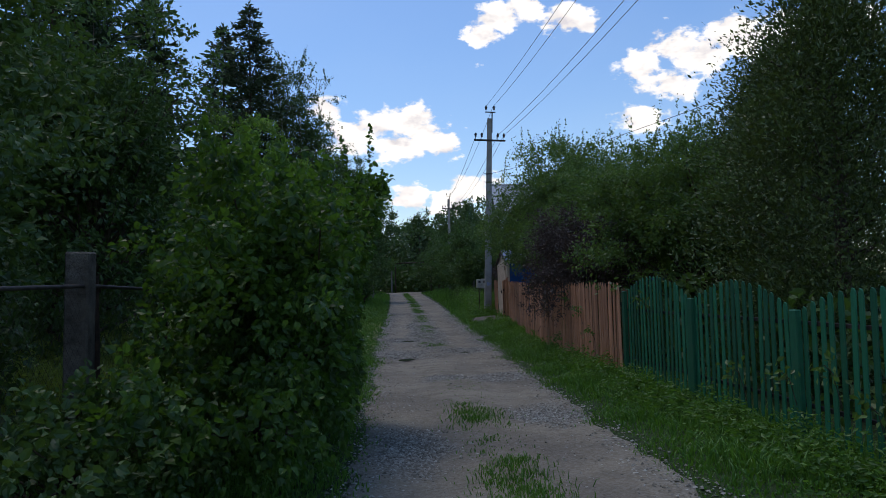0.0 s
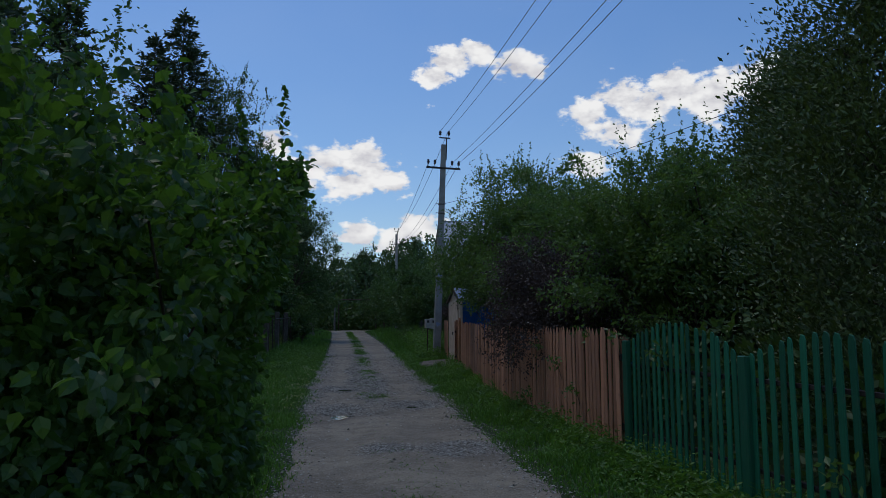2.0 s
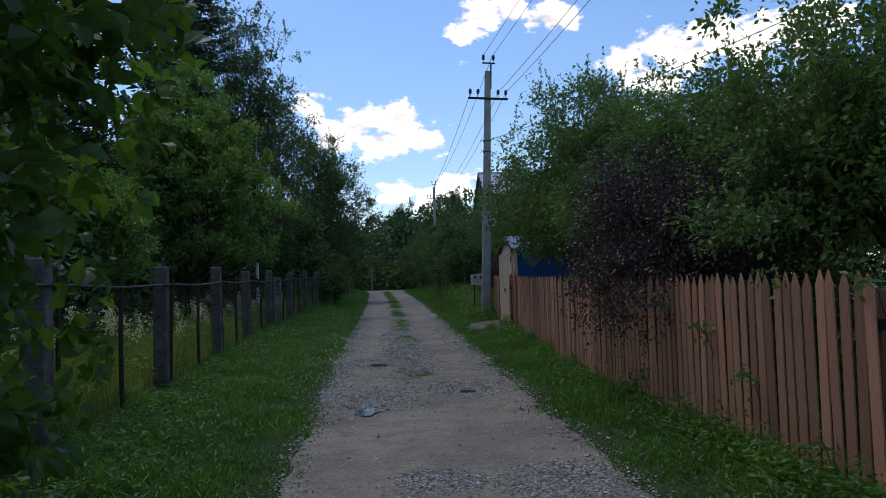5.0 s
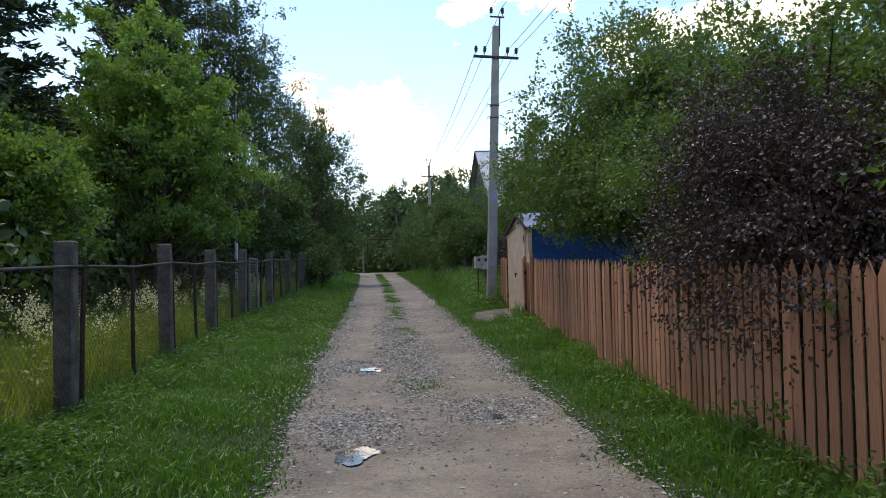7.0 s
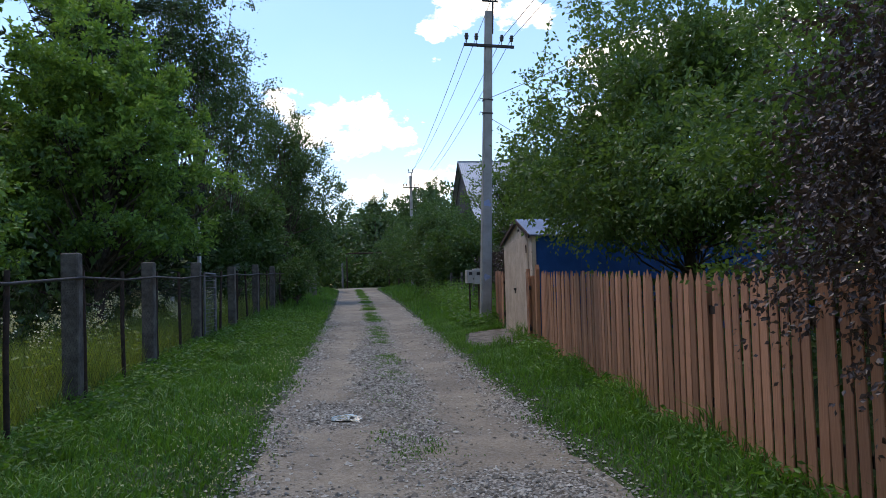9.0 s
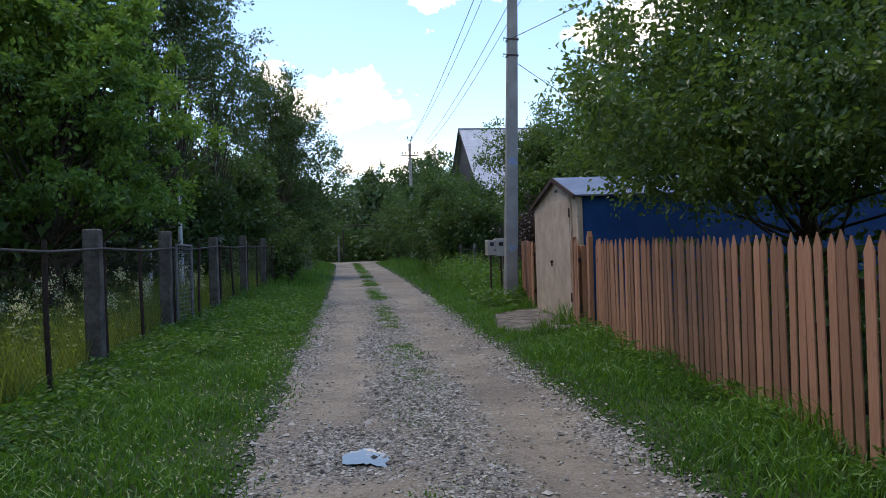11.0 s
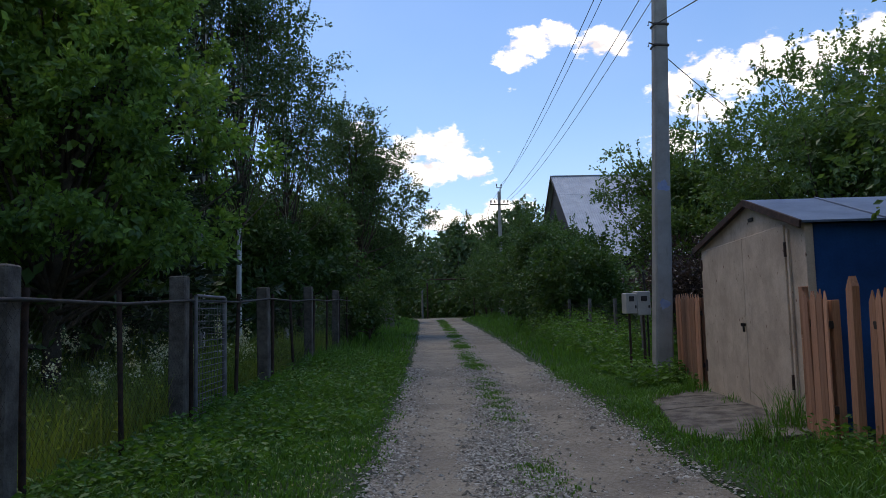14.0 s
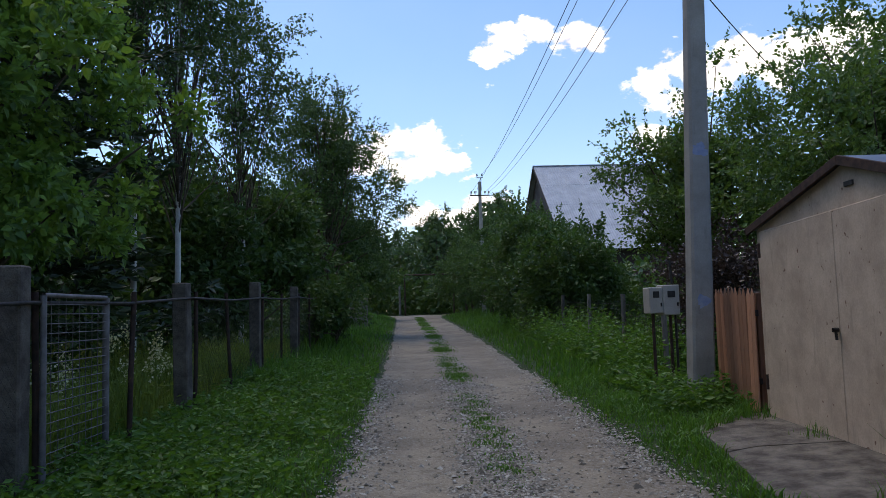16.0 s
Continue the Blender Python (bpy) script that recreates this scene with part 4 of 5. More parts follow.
def build_wire_fence():
    rng = np.random.default_rng(31)
    fence = thing("wire_mesh_fence", "old chain-link fence with concrete posts and rusty rods", "fence")
    post = bmesh.new()
    box_bm((0.18, 0.18, 1.8), (0, 0, 0.83), post)
    post = bm_mesh("concrete_post", post, CONCRETE, 0.014)
    rod = tubes("rod", [(np.array([[0, 0, -0.1], [0.01, 0, 0.8], [0, 0.01, 1.58]]), 0.026)], RUST, 6)
    strands = []
    for (ax, ay), (bx, by) in zip(LEFT_POSTS, LEFT_POSTS[1:]):
        za, zb = float(ground_height(np.array(ax), np.array(ay))), float(ground_height(np.array(bx), np.array(by)))
        sag = np.array([[ax + 0.1, ay - 0.05, za + 1.5], [(ax + bx) / 2 + 0.1, (ay + by) / 2, (za + zb) / 2 + 1.465], [bx + 0.1, by + 0.05, zb + 1.5]])
        part("top_rail", tubes("top_rail", [(sag, 0.016)], PIPE, 7), fence, "dull steel pipe")
        for u in (0.06, 0.52):
            x, y = ax + (bx - ax) * u, ay + (by - ay) * u
            part("rod", rod, fence, m=pose(x + 0.06, y, za + (zb - za) * u, rng.normal(0, 1.2), rng.normal(0, 1), rng.uniform(0, 360)))
        ln = by - ay
        if ay < 27 or ay > 31:
            n = int(ln / 0.09)
            for k in range(-16, n):
                for s in (1, -1):
                    y0, y1, z0, z1 = ay + k * 0.09, ay + k * 0.09 + 1.4, 0.08, 1.48
                    if y0 < ay:
                        z0, y0 = z0 + (ay - y0), ay
                    if y1 > by:
                        z1, y1 = z1 - (y1 - by), by
                    if z1 - z0 < 0.05:
                        continue
                    if s < 0:
                        z0, z1 = 1.56 - z0, 1.56 - z1
                    fx = lambda yy: ax + (bx - ax) * (yy - ay) / ln + 0.07
                    gz = lambda yy: za + (zb - za) * (yy - ay) / ln
                    strands.append((np.array([[fx(y0), y0, z0 + gz(y0)], [fx(y1) + 0.004, y1, z1 + gz(y1)]]), 0.0011))
    for x, y in LEFT_POSTS:
        z = float(ground_height(np.array(x), np.array(y)))
        ob = part("concrete_post", post, fence, "weathered grey concrete post", pose(x, y, z, rng.normal(0, 0.8), rng.normal(0, 0.8), rng.normal(0, 3)))
        ob.scale = (1, 1, rng.uniform(0.97, 1.03))
    part("chain_link", tubes("chain_link", strands, WIRE, 3), fence, "thin woven steel mesh", kind="stuff")
    for (ax, ay, az), (bx, by, bz) in (((-2.2, 17.3, 0.24), (-2.22, 20.7, 0.27)), ((-2.16, 21.0, 0.22), (-2.2, 24.2, 0.42)), ((-2.2, 24.5, 0.36), (-2.14, 27.6, 0.42))):
        log = thing("fallen_beam", "dark rotten timber beam lying along the wire fence", "beam", group="beams along the fence")
        path = np.linspace((ax, ay, az), (bx, by, bz), 6) + rng.normal(0, 0.012, (6, 3))
        part("beam", tubes("beam", [(path, np.array([0.045, 0.055, 0.05, 0.055, 0.05, 0.04]))], DARKWOOD, 7), log)
    # wicket of welded mesh
    gate = thing("mesh_gate", "narrow steel frame gate filled with welded wire mesh", "gate")
    y0, y1, x, zb, zt = 27.9, 29.05, -2.12, 0.42, 1.9
    part("frame", tubes("frame", [(np.array([[x, y0, zb], [x, y0, zt]]), 0.024), (np.array([[x + 0.03, y1, zb], [x + 0.03, y1, zt]]), 0.03),
                                 (np.array([[x, y0, zb], [x + 0.03, y1, zb]]), 0.02), (np.array([[x, y0, zt], [x + 0.03, y1, zt]]), 0.02)], STEEL, 6), gate, "grey steel frame")
    grid = [(np.array([[x + 0.012, y0, h], [x + 0.04, y1, h]]), 0.004) for h in np.arange(zb + 0.06, zt, 0.075)]
    grid += [(np.array([[x + 0.012, yy, zb], [x + 0.012, yy, zt]]), 0.003) for yy in np.arange(y0 + 0.1, y1, 0.13)]
    part("mesh", tubes("mesh", grid, STEEL, 4), gate)


def build_far_fence():
    rng = np.random.default_rng(33)
    fence = thing("garden_mesh_fence", "grey garden fence of posts and mesh, overgrown", "fence")
    pts = [(4.75, 33.6), (4.95, 36.4), (5.02, 39.3), (5.1, 42.4), (5.2, 45.5)]
    for x, y in pts:
        z = float(ground_height(np.array(x), np.array(y)))
        part("post", tubes("post", [(np.array([[0, 0, -0.1], [0, 0.01, 1.35]]), 0.045)], GREYWOOD, 8), fence, m=pose(x, y, z, rng.normal(0, 2), rng.normal(0, 2)))
    strands = []
    for (ax, ay), (bx, by) in zip(pts, pts[1:]):
        za, zb = float(ground_height(np.array(ax), np.array(ay))), float(ground_height(np.array(bx), np.array(by)))
        for h in np.arange(0.15, 1.25, 0.1):
            strands.append((np.array([[ax, ay, za + h], [bx, by, zb + h]]), 0.003))
        for u in np.arange(0, 1, 0.035):
            strands.append((np.array([[ax + (bx - ax) * u, ay + (by - ay) * u, za + (zb - za) * u + 0.1], [ax + (bx - ax) * u, ay + (by - ay) * u, za + (zb - za) * u + 1.22]]), 0.003))
    part("mesh", tubes("mesh", strands, WIRE, 3), fence, kind="stuff")
    gate = thing("grey_gate", "weathered grey board gate by the bend", "gate")
    for k in range(9):
        x = -0.75 - 0.12 * k
        part("board", box("board", (0.1, 0.025, 1.4), (0, 0, 0.75), GREYWOOD), gate, m=pose(x, 56 + 0.02 * k, float(ground_height(np.array(x), np.array(56.0)))))
    me, m = rail_between("rail", (-0.7, 56.05, 1.5), (-1.75, 56.2, 1.5), (0.04, 0.08), GREYWOOD)
    part("rail", me, gate, m=m)


# ---- poles and cables ----
POLE_0, POLE_1, POLE_2, POLE_3 = (5.0, -5.0), (4.32, 31.3), (6.47, 72.3), (8.3, 110.0)
TOPS = {POLE_0: POLE_0, POLE_1: (POLE_1[0] + 0.33, POLE_1[1]), POLE_2: POLE_2, POLE_3: POLE_3}


def insulator_mesh():
    v, f = lathe([(0.001, 0.0), (0.035, 0.0), (0.05, 0.02), (0.05, 0.05), (0.03, 0.06), (0.058, 0.075), (0.06, 0.1), (0.03, 0.115), (0.045, 0.13), (0.04, 0.165), (0.001, 0.175)], 10)
    return poly_mesh("insulator", v, f, INSULATOR, True)


def arm_places(at, top):
    """Where the six conductors sit."""
    x, y = at
    return [(x + dx, y, top - 1.0 + 0.28) for dx in (-0.6, -0.34, 0.34, 0.6)] + [(x - 0.16, y, top + 0.5), (x + 0.16, y, top + 0.5)]


def utility_pole(at, height, label, marks=False, lean=0.0):
    x, y = at
    z = float(ground_height(np.array(x), np.array(y)))
    root = thing("utility_pole", label, "utility pole", pose(x, y, z - 0.05, 0, lean), group="power line poles")
    bm = bmesh.new()
    rings = []
    for h, w, d in ((0, 0.29, 0.27), (height * 0.5, 0.245, 0.22), (height, 0.19, 0.17)):
        c = 0.03
        out = [(-w / 2 + c, -d / 2), (w / 2 - c, -d / 2), (w / 2, -d / 2 + c), (w / 2, d / 2 - c), (w / 2 - c, d / 2), (-w / 2 + c, d / 2), (-w / 2, d / 2 - c), (-w / 2, -d / 2 + c)]
        rings.append([bm.verts.new((p, q, h)) for p, q in out])
    for a, b in zip(rings, rings[1:]):
        for k in range(8):
            bm.faces.new((a[k], a[(k + 1) % 8], b[(k + 1) % 8], b[k]))
    bm.faces.new(rings[0][::-1])
    bm.faces.new(rings[-1])
    part("shaft", bm_mesh("shaft", bm, POLE_CONCRETE), root, "grey cast concrete shaft")
    arm = part("crossarm", box("crossarm", (1.34, 0.07, 0.07), (0, 0, 0), DARK, 0.006), root, "dark steel crossarm", pose(0, -0.11, height - 0.95))
    ins = insulator_mesh()
    for dx in (-0.6, -0.34, 0.34, 0.6):
        part("pin", tubes("pin", [(np.array([[0, 0, 0], [0, 0, 0.14]]), 0.01)], DARK, 6), arm, m=pose(dx, 0, 0.03))
        part("insulator", ins, arm, m=pose(dx, 0, 0.14))
    top = part("top_bracket", tubes("top_bracket", [(np.array([[0.1, 0, -0.6], [0.1, 0, 0.28]]), 0.028), (np.array([[-0.19, 0, 0.27], [0.24, 0, 0.27]]), 0.026)], DARK, 6), root, m=pose(0, -0.05, height))
    for dx in (-0.16, 0.18):
        part("pin", tubes("pin", [(np.array([[0, 0, 0], [0, 0, 0.12]]), 0.01)], DARK, 6), top, m=pose(dx, 0, 0.28))
        part("insulator", ins, top, m=pose(dx, 0, 0.38))
    for h in (5.62, 5.98) if marks else ():
        part("clamp", box("clamp", (0.255, 0.235, 0.035), (0, 0, h), PIPE, 0.004), root, "steel band clamp")
        part("hook", tubes("hook", [(np.array([[-0.13, -0.1, h], [-0.22, -0.14, h + 0.01], [-0.24, -0.15, h - 0.06]]), 0.012)], PIPE, 6), root)
    if marks:
        rng = np.random.default_rng(3)
        for h, s in ((3.25, 0.10), (1.33, 0.085)):
            n = 22
            a = np.linspace(0, 6.283, n, endpoint=False)
            r = s * (1 + 0.25 * np.sin(3 * a + h) + 0.2 * rng.standard_normal(n) * 0.6)
            d = -0.5 * np.interp(h, [0, height * 0.5, height], [0.27, 0.22, 0.17]) - 0.003
            v = np.stack([np.clip(r * np.cos(a), -0.1, 0.1), np.full(n, d), h + 0.9 * r * np.sin(a)], 1)
            part("paint_mark", poly_mesh("paint_mark", np.concatenate([[[0, d, h]], v]), [[0, 1 + i, 1 + (i + 1) % n] for i in range(n)], BLUE_MARK), root, "pale blue spray paint")
    return z - 0.05 + height


def cable(a, b, sag, r=0.007):
    t = np.linspace(0, 1, 25)[:, None]
    p = np.array(a) * (1 - t) + np.array(b) * t
    p[:, 2] -= sag * 4 * (t * (1 - t))[:, 0]
    return (p, r)


def build_power_line():
    label = "grey concrete utility pole with crossarm and dark insulators"
    t1 = utility_pole(POLE_1, 8.35, label, True, 2.3)
    t0, t2, t3 = utility_pole(POLE_0, 8.65, label), utility_pole(POLE_2, 9.1, label), utility_pole(POLE_3, 9.2, label)
    for (pa, ta), (pb, tb), r in (((POLE_0, t0), (POLE_1, t1), 0.008), ((POLE_1, t1), (POLE_2, t2), 0.009), ((POLE_2, t2), (POLE_3, t3), 0.012)):
        for k, (a, b) in enumerate(zip(arm_places(TOPS[pa], ta), arm_places(TOPS[pb], tb))):
            if (k in (0, 1) and pa == POLE_0) or (k in (1, 4) and pa != POLE_0):
                continue
            thing("power_cable", "thin bare overhead power cable sagging between poles", "cable", me=tubes("power_cable", [cable(a, b, 0.5 + 0.03 * k, r)], CABLE, 5), group="overhead cables")
    for a, b, s in (((4.42, 31.2, 6.3), (11.5, -3, 6.2), 0.7), ((4.42, 31.2, 5.95), (12.5, 39.5, 5.2), 0.35), ((6.47, 72.3, 6.2), (-6, 84, 4.2), 0.7), ((6.47, 72.3, 6.6), (8.3, 110, 7.0), 1.6)):
        thing("service_cable", "thin black insulated service cable", "cable", me=tubes("service_cable", [cable(a, b, s, 0.008)], DARK, 5), group="overhead cables")
    far = thing("wooden_pole", "short grey wooden pole at the bend of the lane", "utility pole", pose(0.9, 83, 1.3))
    part("shaft", tubes("shaft", [(np.array([[0, 0, 0], [0, 0, 2.4]]), np.array([0.1, 0.08]))], GREYWOOD, 8), far)
    portal = thing("pipe_portal", "rusty gas pipe portal spanning the end of the lane", "pipe")
    for px in (1.3, 5.1):
        part("upright", tubes("upright", [(np.array([[px, 80.6, 1.2], [px, 80.6, 4.5]]), 0.06)], RUST, 8), portal)
    part("crossbar", tubes("crossbar", [(np.array([[1.24, 80.6, 4.48], [5.16, 80.6, 4.46]]), 0.06)], RUST, 8), portal)
    # meter cabinets
    m = thing("meter_cabinet", "pair of grey electricity meter boxes on a stand", "meter box", pose(4.27, 32.3, float(ground_height(np.array(4.2), np.array(32.3))), 0, 0, 8))
    for x, w, h in ((-0.16, 0.2, 0.36), (0.07, 0.25, 0.42)):
        b = part("box", box("box", (w, 0.2, h), (x, 0, 1.3), METER, 0.012), m, "grey enamel box")
        part("dial_window", box("dial_window", (w * 0.45, 0.012, 0.09), (x, -0.104, 1.38), DARK, 0.003), b, "dark glass window")
        part("latch", box("latch", (0.02, 0.02, 0.05), (x + w * 0.35, -0.108, 1.24), DARK, 0.003), b)
    for x in (-0.16, 0.1):
        part("leg", tubes("leg", [(np.array([[x, 0.02, -0.1], [x, 0.02, 1.15]]), 0.022)], RUST, 6), m)
    part("conduit", tubes("conduit", [(np.array([[0.16, -0.02, 0.0], [0.16, -0.02, 1.1], [0.12, 0, 1.85]]), 0.018)], DARK, 6), m)


# ---- garage ----
def build_garage():
    x0, x1, y0, y1 = 4.55, 10.6, 26.95, 30.25
    zb, ze, za, ym = 0.28, 2.47, 2.88, 28.35
    g = thing("garage", "small steel garage with beige doors, blue side wall and tin roof", "garage", pose(4.55, 28.4, 0, 0, 0, -3) @ pose(-4.55, -28.4, 0))

    def gable(name, x, t, mat):
        bm = bmesh.new()
        out = [(y0, zb), (y1, zb), (y1, ze), (ym, za), (y0, ze)]
        a, b = [bm.verts.new((x, p, q)) for p, q in out], [bm.verts.new((x + t, p, q)) for p, q in out]
        bm.faces.new(a)
        bm.faces.new(b[::-1])
        for k in range(5):
            bm.faces.new((a[k], b[k], b[(k + 1) % 5], a[(k + 1) % 5]))
        return bm_mesh(name, bm, mat, 0.003)

    front = part("front_wall", gable("front_wall", x0, 0.05, BEIGE), g, "beige painted steel front")
    part("back_wall", gable("back_wall", x1 - 0.05, 0.05, BLUE_PAINT), g)
    # blue side of vertical sheets
    sheets = 6
    w = (x1 - x0 - 0.06) / sheets
    for k in range(sheets):
        part("side_sheet", box("side_sheet", (w - 0.004, 0.045, ze - zb - 0.01), (x0 + 0.03 + w * (k + 0.5), y0 + 0.02 + 0.001 * (k % 2), (ze + zb) / 2), BLUE_PAINT, 0.003), g, "deep blue painted steel")
    part("far_side_wall", box("far_side_wall", (x1 - x0 - 0.12, 0.045, ze - zb - 0.01), ((x0 + x1) / 2, y1 - 0.03, (ze + zb) / 2), BLUE_PAINT), g)
    part("corner_strip", box("corner_strip", (0.09, 0.06, ze - zb), (x0 + 0.04, y0 - 0.012, (ze + zb) / 2), BEIGE, 0.004), g, "beige corner strip")
    # roof slopes
    for s, ya in ((0, y0 - 0.09), (1, y1 + 0.12)):
        slope = (za - ze) / (ym - y0) if s == 0 else (za - ze) / (y1 - ym)
        zlow = za - slope * abs(ya - ym) + 0.03
        bm = bmesh.new()
        n = 7
        rows = []
        for k in range(n + 1):
            xx = x0 - 0.06 + (x1 - x0 + 0.18) * k / n
            rows.append([bm.verts.new((xx, ya, zlow + 0.0)), bm.verts.new((xx, ym, za + 0.03)), bm.verts.new((xx, ym, za + 0.055)), bm.verts.new((xx, ya, zlow + 0.025))])
        for a, b in zip(rows, rows[1:]):
            for q in range(4):
                bm.faces.new((a[q], b[q], b[(q + 1) % 4], a[(q + 1) % 4]))
        bm.faces.new(rows[0][::-1])
        bm.faces.new(rows[-1])
        roof = part("roof_slope", bm_mesh("roof_slope", bm, TIN), g, "blue-grey tin roof sheet")
        for k in range(1, n):
            xx = x0 - 0.06 + (x1 - x0 + 0.18) * k / n
            me, m = rail_between("seam", (xx, ya, zlow + 0.034), (xx, ym, za + 0.064), (0.02, 0.02), TIN)
            part("seam", me, roof, m=m)
        me, m = rail_between("barge_board", (x0 - 0.065, ya, zlow - 0.012), (x0 - 0.065, ym, za + 0.018), (0.03, 0.085), RUST)
        part("barge_board", me, g, "dark rusty barge strip", m)
    # doors
    def leaf(name, ya, yb, ztop):
        bm = bmesh.new()
        out = [(ya, zb + 0.07), (yb, zb + 0.07), (yb, ztop(yb)), (ya, ztop(ya))]
        a, b = [bm.verts.new((x0 - 0.03, p, q)) for p, q in out], [bm.verts.new((x0 - 0.002, p, q)) for p, q in out]
        bm.faces.new(a)
        bm.faces.new(b[::-1])
        for k in range(4):
            bm.faces.new((a[k], b[k], b[(k + 1) % 4], a[(k + 1) % 4]))
        return part(name, bm_mesh(name, bm, BEIGE, 0.006), front, "beige painted steel door leaf")

    top = lambda yy: 2.44 + 0.07 * (30.1 - yy) / 2.8
    d1 = leaf("door_leaf", 28.582, 30.12, top)
    d2 = leaf("door_leaf", 27.36, 28.575, top)
    part("lock", tubes("lock", [(np.array([[x0 - 0.035, 28.6, 1.39], [x0 - 0.085, 28.6, 1.39]]), 0.022), (np.array([[x0 - 0.06, 28.6, 1.41], [x0 - 0.06, 28.59, 1.3]]), 0.014)], DARK, 8), d1, "dark padlock hasp")
    for yy, d in ((30.14, d1), (27.33, d2)):
        for h in (0.7, 2.15):
            part("hinge", tubes("hinge", [(np.array([[x0 - 0.03, yy, h], [x0 - 0.03, yy, h + 0.16]]), 0.022)], RUST, 8), d, "rusty hinge")
    part("door_frame", box("door_frame", (0.03, 0.05, 2.15), (x0 - 0.014, 27.29, zb + 1.1), BEIGE, 0.004), front)
    part("vent", box("vent", (0.02, 0.14, 0.045), (x0 - 0.008, 28.3, 2.68), DARK, 0.004), front, "small dark vent slot")
    part("sill", box("sill", (0.06, 3.2, 0.07), (x0 - 0.02, 28.6, zb + 0.04), RUST, 0.006), front, "rusty sill strip")
    # slab
    apron = thing("concrete_apron", "cracked and stained concrete apron before the garage doors", "slab")
    plates = [[(4.6, 26.75), (4.62, 28.6), (3.75, 28.72), (3.42, 28.6), (3.14, 27.3), (3.2, 26.75), (3.45, 26.5), (4.1, 26.55)],
              [(4.62, 28.608), (4.72, 30.35), (4.15, 30.28), (3.66, 30.02), (3.56, 29.4), (3.43, 28.608), (3.75, 28.728)]]
    for k, out in enumerate(plates):
        bm = bmesh.new()
        n = len(out)
        lift = (0.0, 0.004)[k]
        a = [bm.verts.new((x, y, 0.328 + 0.03 * (y - 27) / 3 + 0.04 * (x - 3.2) + lift)) for x, y in out]
        b = [bm.verts.new((v.co.x, v.co.y, 0.12)) for v in a]
        bm.faces.new(a[::-1])
        for q in range(n):
            bm.faces.new((a[q], b[q], b[(q + 1) % n], a[(q + 1) % n]))
        part("concrete_plate", bm_mesh("concrete_plate", bm, CEMENT, 0.005), apron)


# ---- far house ----
def build_house():
    x0, x1, yr, ye, zr, ze = 11.4, 20.5, 78.5, 69.3, 12.4, 5.3
    h = thing("gabled_house", "garden house with steep pale corrugated sheet roof", "house")
    zb, yb = 1.1, 2 * yr - ye
    bm = bmesh.new()
    out = [(ye + 0.5, zb), (yb - 0.5, zb), (yb - 0.5, ze + 0.2), (yr, zr - 0.12), (ye + 0.5, ze + 0.2)]
    a, b = [bm.verts.new((x0 + 0.35, p, q)) for p, q in out], [bm.verts.new((x1 - 0.35, p, q)) for p, q in out]
    bm.faces.new(a)
    bm.faces.new(b[::-1])
    for k in range(5):
        bm.faces.new((a[k], b[k], b[(k + 1) % 5], a[(k + 1) % 5]))
    part("wall", bm_mesh("wall", bm, DARKWOOD), h, "dark board walls")
    courses = 4
    for s, yy in ((0, ye), (1, yb)):
        for c in range(courses):
            u0, u1 = c / courses - 0.01, (c + 1) / courses + 0.012
            n = 210
            xs = np.linspace(x0, x1, n)
            wave = 0.018 * np.sin(np.arange(n) * 2 * np.pi / 4)
            rows = []
            for u, lift in ((u0, 0.0 + 0.02), (u1, 0.03 + 0.02)):
                yv, zv = yr + (yy - yr) * u, zr + (ze - zr) * u
                rows.append(np.stack([xs, np.full(n, yv), zv + wave + lift], 1))
            v = np.concatenate(rows + [r - np.array([0, 0, 0.012]) for r in rows])
            k = np.arange(n - 1)
            f = np.concatenate([np.stack([k, k + 1, n + k + 1, n + k], 1), np.stack([2 * n + k, 3 * n + k, 3 * n + k + 1, 2 * n + k + 1], 1), np.stack([n + k, n + k + 1, 3 * n + k + 1, 3 * n + k], 1)])
            part("roof_sheet", poly_mesh("roof_sheet", v, f, SLATE), h, "pale grey corrugated roofing sheet")
        me, m = rail_between("barge_board", (x0 - 0.02, yr, zr - 0.03), (x0 - 0.02, yy, ze - 0.03), (0.05, 0.16), DARKWOOD)
        part("barge_board", me, h, m=m)
    part("ridge", tubes("ridge", [(np.array([[x0 - 0.03, yr, zr + 0.05], [x1 + 0.03, yr, zr + 0.05]]), 0.07)], TIN, 8), h, "grey metal ridge cap")


